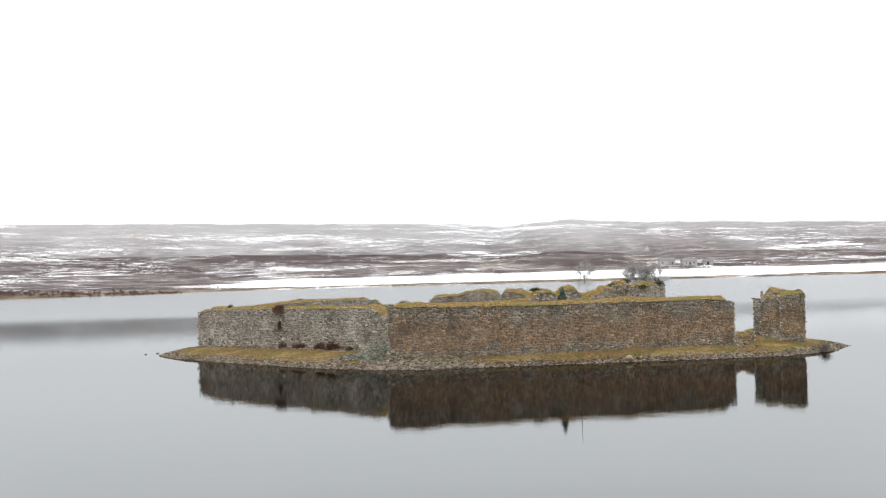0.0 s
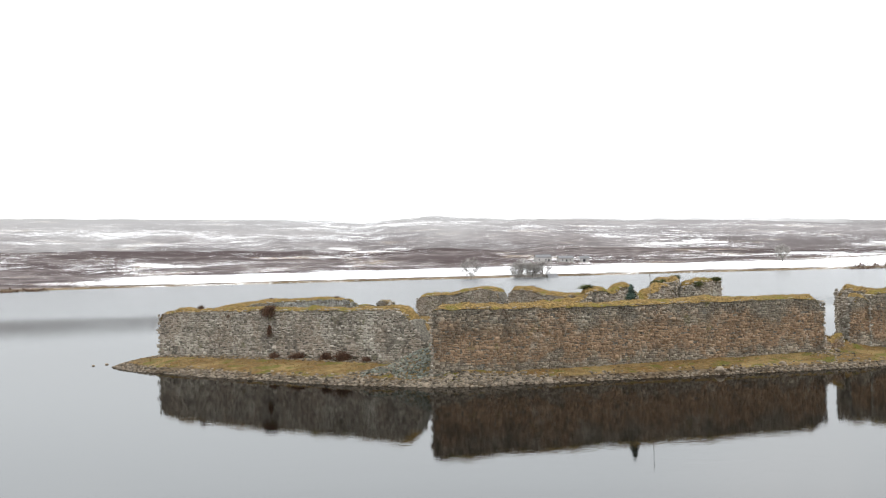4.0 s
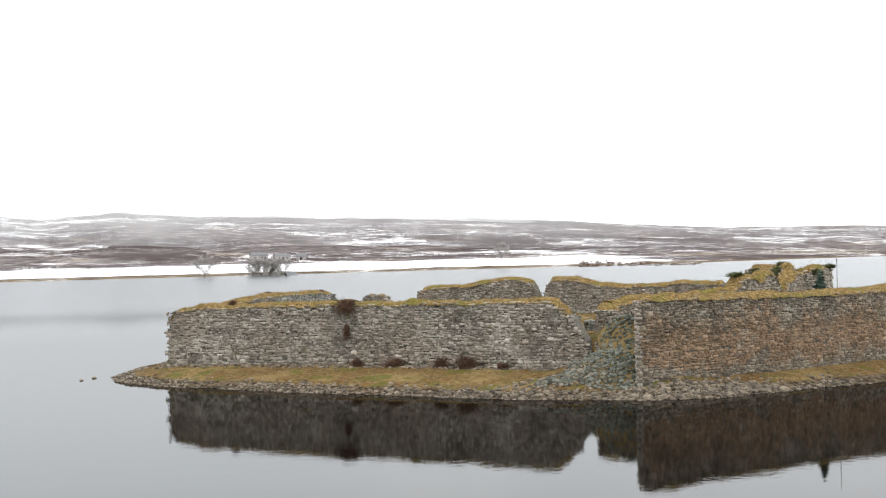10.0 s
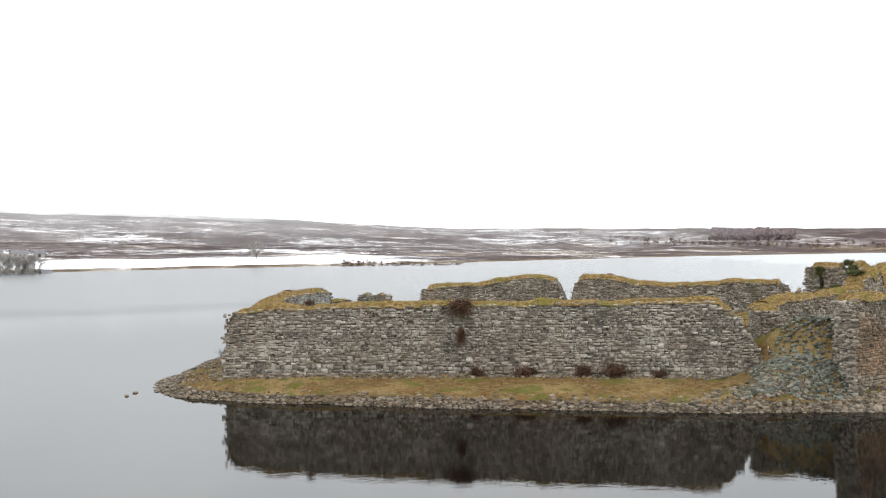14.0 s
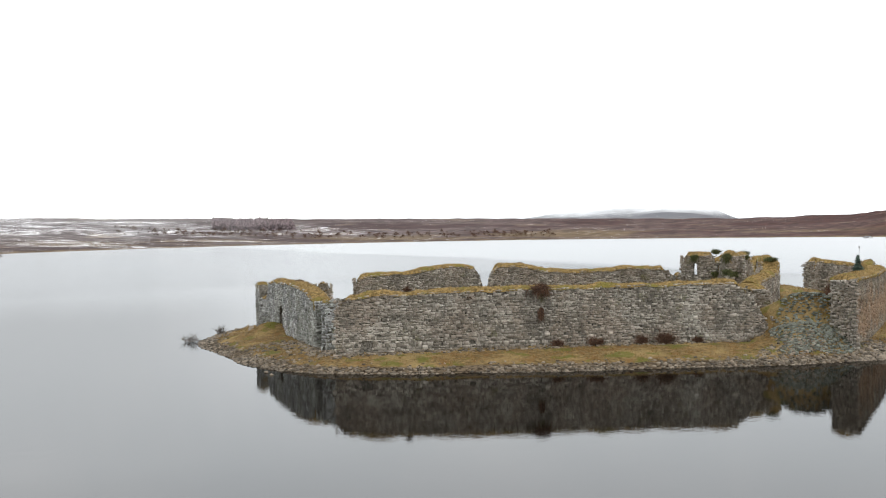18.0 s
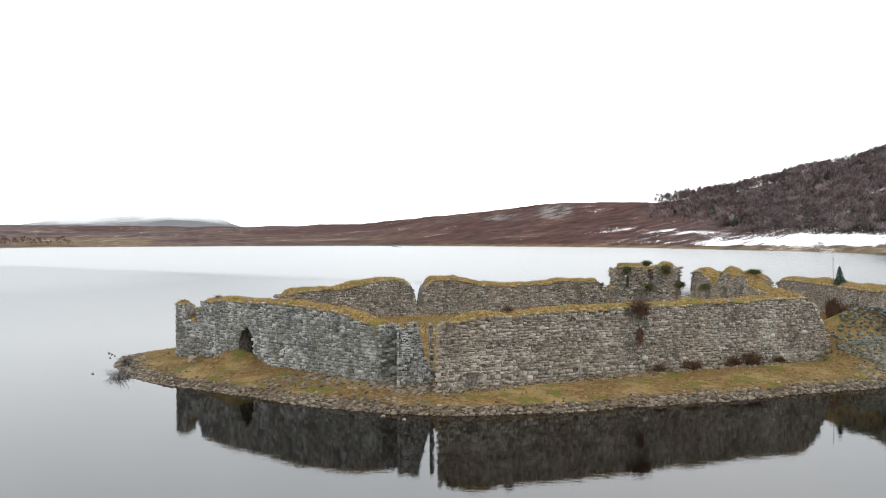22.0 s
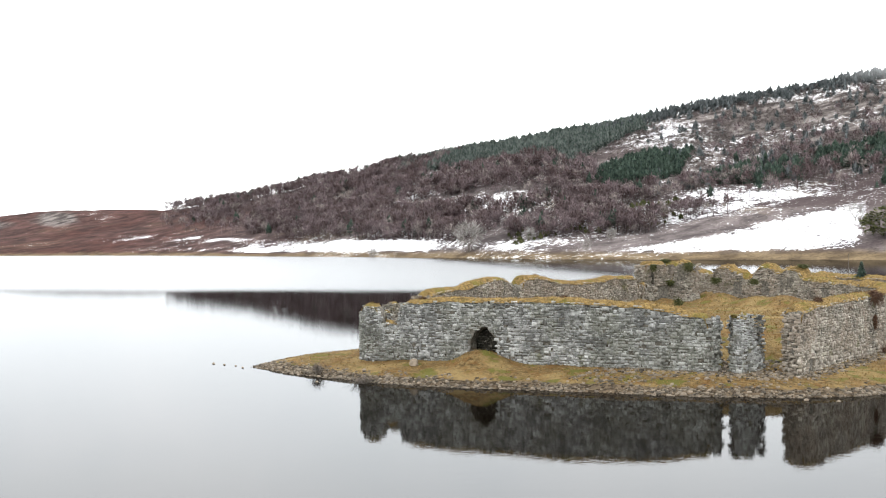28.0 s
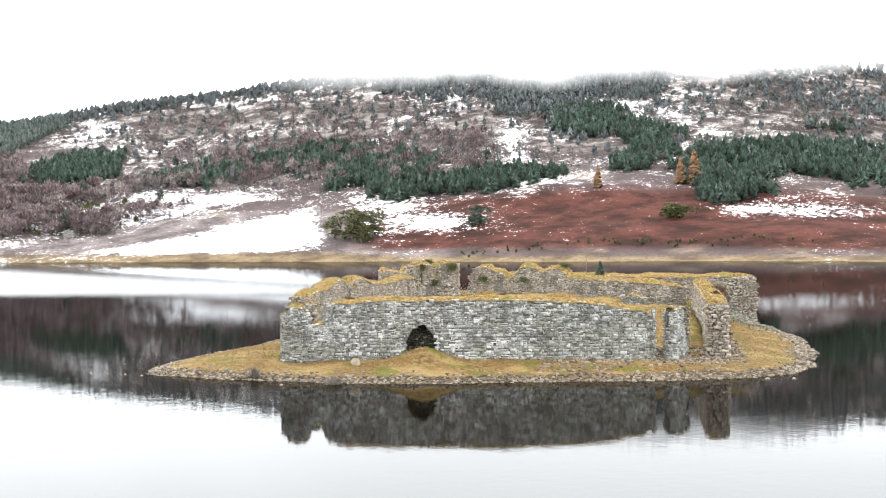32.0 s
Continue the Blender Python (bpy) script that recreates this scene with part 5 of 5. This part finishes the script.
def birch_here(az, k, n):
    shore, ridge = np.interp(az, SHORE_AT, SHORE_R), np.interp(az, RIDGE_AT, RIDGE_R)
    first = shore_field(az) / (ridge - shore)
    wide = step(az, 85.5, 90) * (1 - step(az, 97, 100)) * step(k, first * 0.9, first * 1.3)
    upper = step(az, 96, 99) * (1 - step(az, 104, 106.5)) * step(k, 0.46, 0.5) * (1 - step(k, 0.74, 0.8))
    low = step(az, 96, 99) * (1 - step(az, 110, 113)) * step(k, 0.10, 0.14) * (1 - step(k, 0.36, 0.40)) * step(n, 0.43, 0.5)
    edge = step(az, 110, 113) * (1 - step(az, 126, 130)) * step(k, 0.26, 0.3) * (1 - step(k, 0.38, 0.9)) * 0.10
    return np.clip(wide * (0.14 + 0.86 * step(n, 0.40, 0.50)) + upper * (0.12 + 0.88 * step(n, 0.40, 0.50)) + low * 0.7 + edge, 0, 1) * (1 - step(blobs(az, k, SNOW_SPOTS[:3]), 0.3, 0.6))


def ridge_here(az, k, n):
    return step(az, 96, 98) * (1 - step(az, 107, 109)) * step(k, np.interp(az, (97, 100, 105, 107.5), (0.86, 0.74, 0.66, 0.86)), np.interp(az, (97, 100, 105, 107.5), (0.92, 0.8, 0.72, 0.9))) * (1 - step(blobs(az, k, SNOW_SPOTS[:3]), 0.3, 0.6))


def green_here(az, k, n):
    spot = blobs(az, k, GREEN_SPOTS)
    return step(spot + 1.3 * (n - 0.5), 0.42, 0.60) * step(spot, 0.12, 0.25)


def frost_here(az, k, n):
    ridge_line = step(az, 105, 107) * (1 - step(az, 126, 130)) * step(k, 0.93, 0.96)
    crown_ = step(blobs(az, k, FROST_SPOTS) + 0.6 * (n - 0.5), 0.36, 0.5)
    thin = step(az, 118, 126) * step(k, 0.55, 0.7) * (0.05 + 0.25 * step(n, 0.45, 0.6))
    sparse = step(az, 106, 112) * step(k, 0.3, 0.4) * 0.06
    return np.clip(ridge_line + crown_ + thin + sparse, 0, 1)


wood("birch_wood", 2600, birch_here, BIRCH_V, BIRCH_F, 7, 14, BIRCH, "grey-mauve leafless birch wood on the hill foot", 1.1)
wood("alder_wood", 1500, birch_here, BIRCH_V, BIRCH_F, 8, 15, plain("dark_alder_twigs", (0.045, 0.032, 0.033), (0.13, 0.095, 0.095), 0.03), "dark leafless alders among the birches", 1.2)
wood("grey_birch_wood", 1000, birch_here, BIRCH_V, BIRCH_F, 6, 13, plain("pale_birch_twigs", (0.12, 0.10, 0.095), (0.29, 0.25, 0.235), 0.03), "pale grey leafless birches on the hill foot", 1.2)
wood("scattered_pines", 130, birch_here, PINE_V, PINE_F, 7, 14, NEEDLE, "single dark pines among the bare birches", 0.9)
wood("ridge_wood", 2300, ridge_here, PINE_V, PINE_F, 6, 11, HAZEL_GREEN, "grey-green pine wood along the ridge", 0.95)
wood("spruce_wood", 1700, green_here, FIR_V, FIR_F, 5, 11, NEEDLE, "dark green spruce plantation on the hillside", 1.1)
wood("pine_wood", 2300, green_here, PINE_V, PINE_F, 5, 10, NEEDLE, "dark green round-headed pines on the hillside", 1.1)
wood("frosted_wood", 3000, frost_here, PINE_V, PINE_F, 5, 11, FROSTED, "frosted conifers near the cloudy hilltop", 0.9)
wood("frosted_spruce_wood", 900, frost_here, FIR_V, FIR_F, 6, 13, FROSTED, "frosted spruces near the cloudy hilltop", 0.9)


def scrub_here(az, k, n):
    return step(az, 105, 112) * step(k, 0.28, 0.4) * (0.12 + 0.88 * step(n, 0.40, 0.56)) + step(az, 96, 100) * (1 - step(az, 108, 112)) * step(k, 0.1, 0.2) * 0.15


wood("hill_scrub", 7500, scrub_here, BIRCH_V, BIRCH_F, 2.5, 6, SCRUB, "dark heather scrub among snow and rock on the hill", 1.5)


def moor_wood(name, az_lo, az_hi, r_lo, r_hi, count, lo, hi, template, faces, mat, label):
    az, r = np.radians(rng.uniform(az_lo, az_hi, count)), rng.uniform(r_lo, r_hi, count)
    x, y = CENTRE[0] + r * np.sin(az), CENTRE[1] + r * np.cos(az)
    z = land(x, y)[0]
    s = rng.uniform(lo, hi, count)
    me = scatter(template, faces, np.stack([x, y, z - 0.22 * s], 1), np.stack([s * 1.3, s], 1), rng.uniform(0, 6.3, count), mat, name)
    return tagged(new(name, me), label, "wood", kind="stuff")


moor_wood("far_plantation", 44.5, 48, 2150, 2350, 500, 14, 20, FIR_V, FIR_F, BIRCH, "dark plantation far off across the loch")
moor_wood("far_shrubs", 27, 33, 840, 935, 160, 3, 5, BIRCH_V, BIRCH_F, BUSH, "dark shrubs along the far shore")
moor_wood("far_shrubs", 40, 60, 1800, 2050, 260, 4, 9, BIRCH_V, BIRCH_F, BUSH, "dark scrub along the far shore")
moor_wood("far_shrubs", -24, -14, 645, 690, 200, 2, 4, BIRCH_V, BIRCH_F, BUSH, "dark heather banks along the far shore")
moor_wood("shore_gorse", 101, 110, 720, 790, 120, 2.5, 5.5, PINE_V, PINE_F, GORSE, "olive gorse below the birch wood")
moor_wood("shore_gorse", 126, 147, 521, 536, 70, 1.0, 2.6, PINE_V, PINE_F, GORSE, "low dark bushes on the near bank")


# ---- low cloud on the hilltops and painted haze, all glowing sheets ----
def cloud_haze_material(name, lo, hi, thickest, glow, tint):
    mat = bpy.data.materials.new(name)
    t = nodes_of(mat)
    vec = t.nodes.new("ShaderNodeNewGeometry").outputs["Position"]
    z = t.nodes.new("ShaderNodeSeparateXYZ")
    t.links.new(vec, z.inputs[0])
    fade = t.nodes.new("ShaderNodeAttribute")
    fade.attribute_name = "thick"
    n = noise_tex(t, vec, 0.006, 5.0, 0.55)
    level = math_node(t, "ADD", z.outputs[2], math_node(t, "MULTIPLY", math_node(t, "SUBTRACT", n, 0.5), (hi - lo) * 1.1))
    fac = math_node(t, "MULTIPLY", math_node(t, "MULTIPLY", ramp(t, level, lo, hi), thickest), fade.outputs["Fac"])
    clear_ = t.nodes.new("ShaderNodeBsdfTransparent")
    # the sheet gives off its own pale light where it is thick
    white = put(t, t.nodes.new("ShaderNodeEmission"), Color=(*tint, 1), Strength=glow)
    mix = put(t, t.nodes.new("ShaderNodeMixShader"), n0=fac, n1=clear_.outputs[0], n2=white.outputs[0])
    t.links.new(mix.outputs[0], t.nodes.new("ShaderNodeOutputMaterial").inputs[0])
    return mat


def cloud_haze_sheet(name, az_lo, az_hi, radius, z_lo, z_hi, top, thickest, label, glow=2.5, ends=10.0, tint=(0.97, 0.99, 1.0)):
    """A curved glowing sheet, for cloud and for painted haze, far behind the rest, thinning out at its ends and
    upwards.
    """
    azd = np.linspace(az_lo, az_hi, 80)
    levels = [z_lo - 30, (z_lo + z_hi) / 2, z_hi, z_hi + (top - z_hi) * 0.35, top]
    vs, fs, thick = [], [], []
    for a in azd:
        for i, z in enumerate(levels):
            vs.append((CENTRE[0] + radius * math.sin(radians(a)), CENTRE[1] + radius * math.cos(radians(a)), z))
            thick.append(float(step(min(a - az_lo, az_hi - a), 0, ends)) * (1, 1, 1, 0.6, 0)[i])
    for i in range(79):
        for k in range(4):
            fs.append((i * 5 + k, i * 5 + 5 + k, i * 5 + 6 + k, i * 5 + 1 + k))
    me = mesh_from(name, vs, fs, cloud_haze_material(name, z_lo, z_hi, thickest, glow, tint))
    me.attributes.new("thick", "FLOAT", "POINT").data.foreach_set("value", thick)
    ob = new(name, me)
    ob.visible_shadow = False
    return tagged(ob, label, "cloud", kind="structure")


cloud_haze_sheet("backdrop_hill_cloud", 114, 176, 1000, 140, 184, 420, 1.0, "low white cloud over the hilltop")
cloud_haze_sheet("backdrop_moor_cloud", -70, 44, 2450, 62, 118, 420, 1.0, "low white cloud along the moor skyline")
# haze over the moor, painted as a half-clear sheet that glows
cloud_haze_sheet("backdrop_moor_haze", -70, 50, 1500, 0, 85, 260, 0.5, "thin glowing sheet painted as pale haze over the moor", 1.1)
cloud_haze_sheet("backdrop_peak_cloud", 46, 80, 3300, 40, 72, 300, 1.0, "low white cloud on the distant peak")
# blue of distance put in as a faintly glowing tinted sheet
cloud_haze_sheet("backdrop_peak_haze", 46, 76, 2850, -20, 40, 200, 0.5, "faintly glowing bluish sheet painted as haze before the distant peak", 0.6, 10.0, (0.78, 0.9, 1.0))
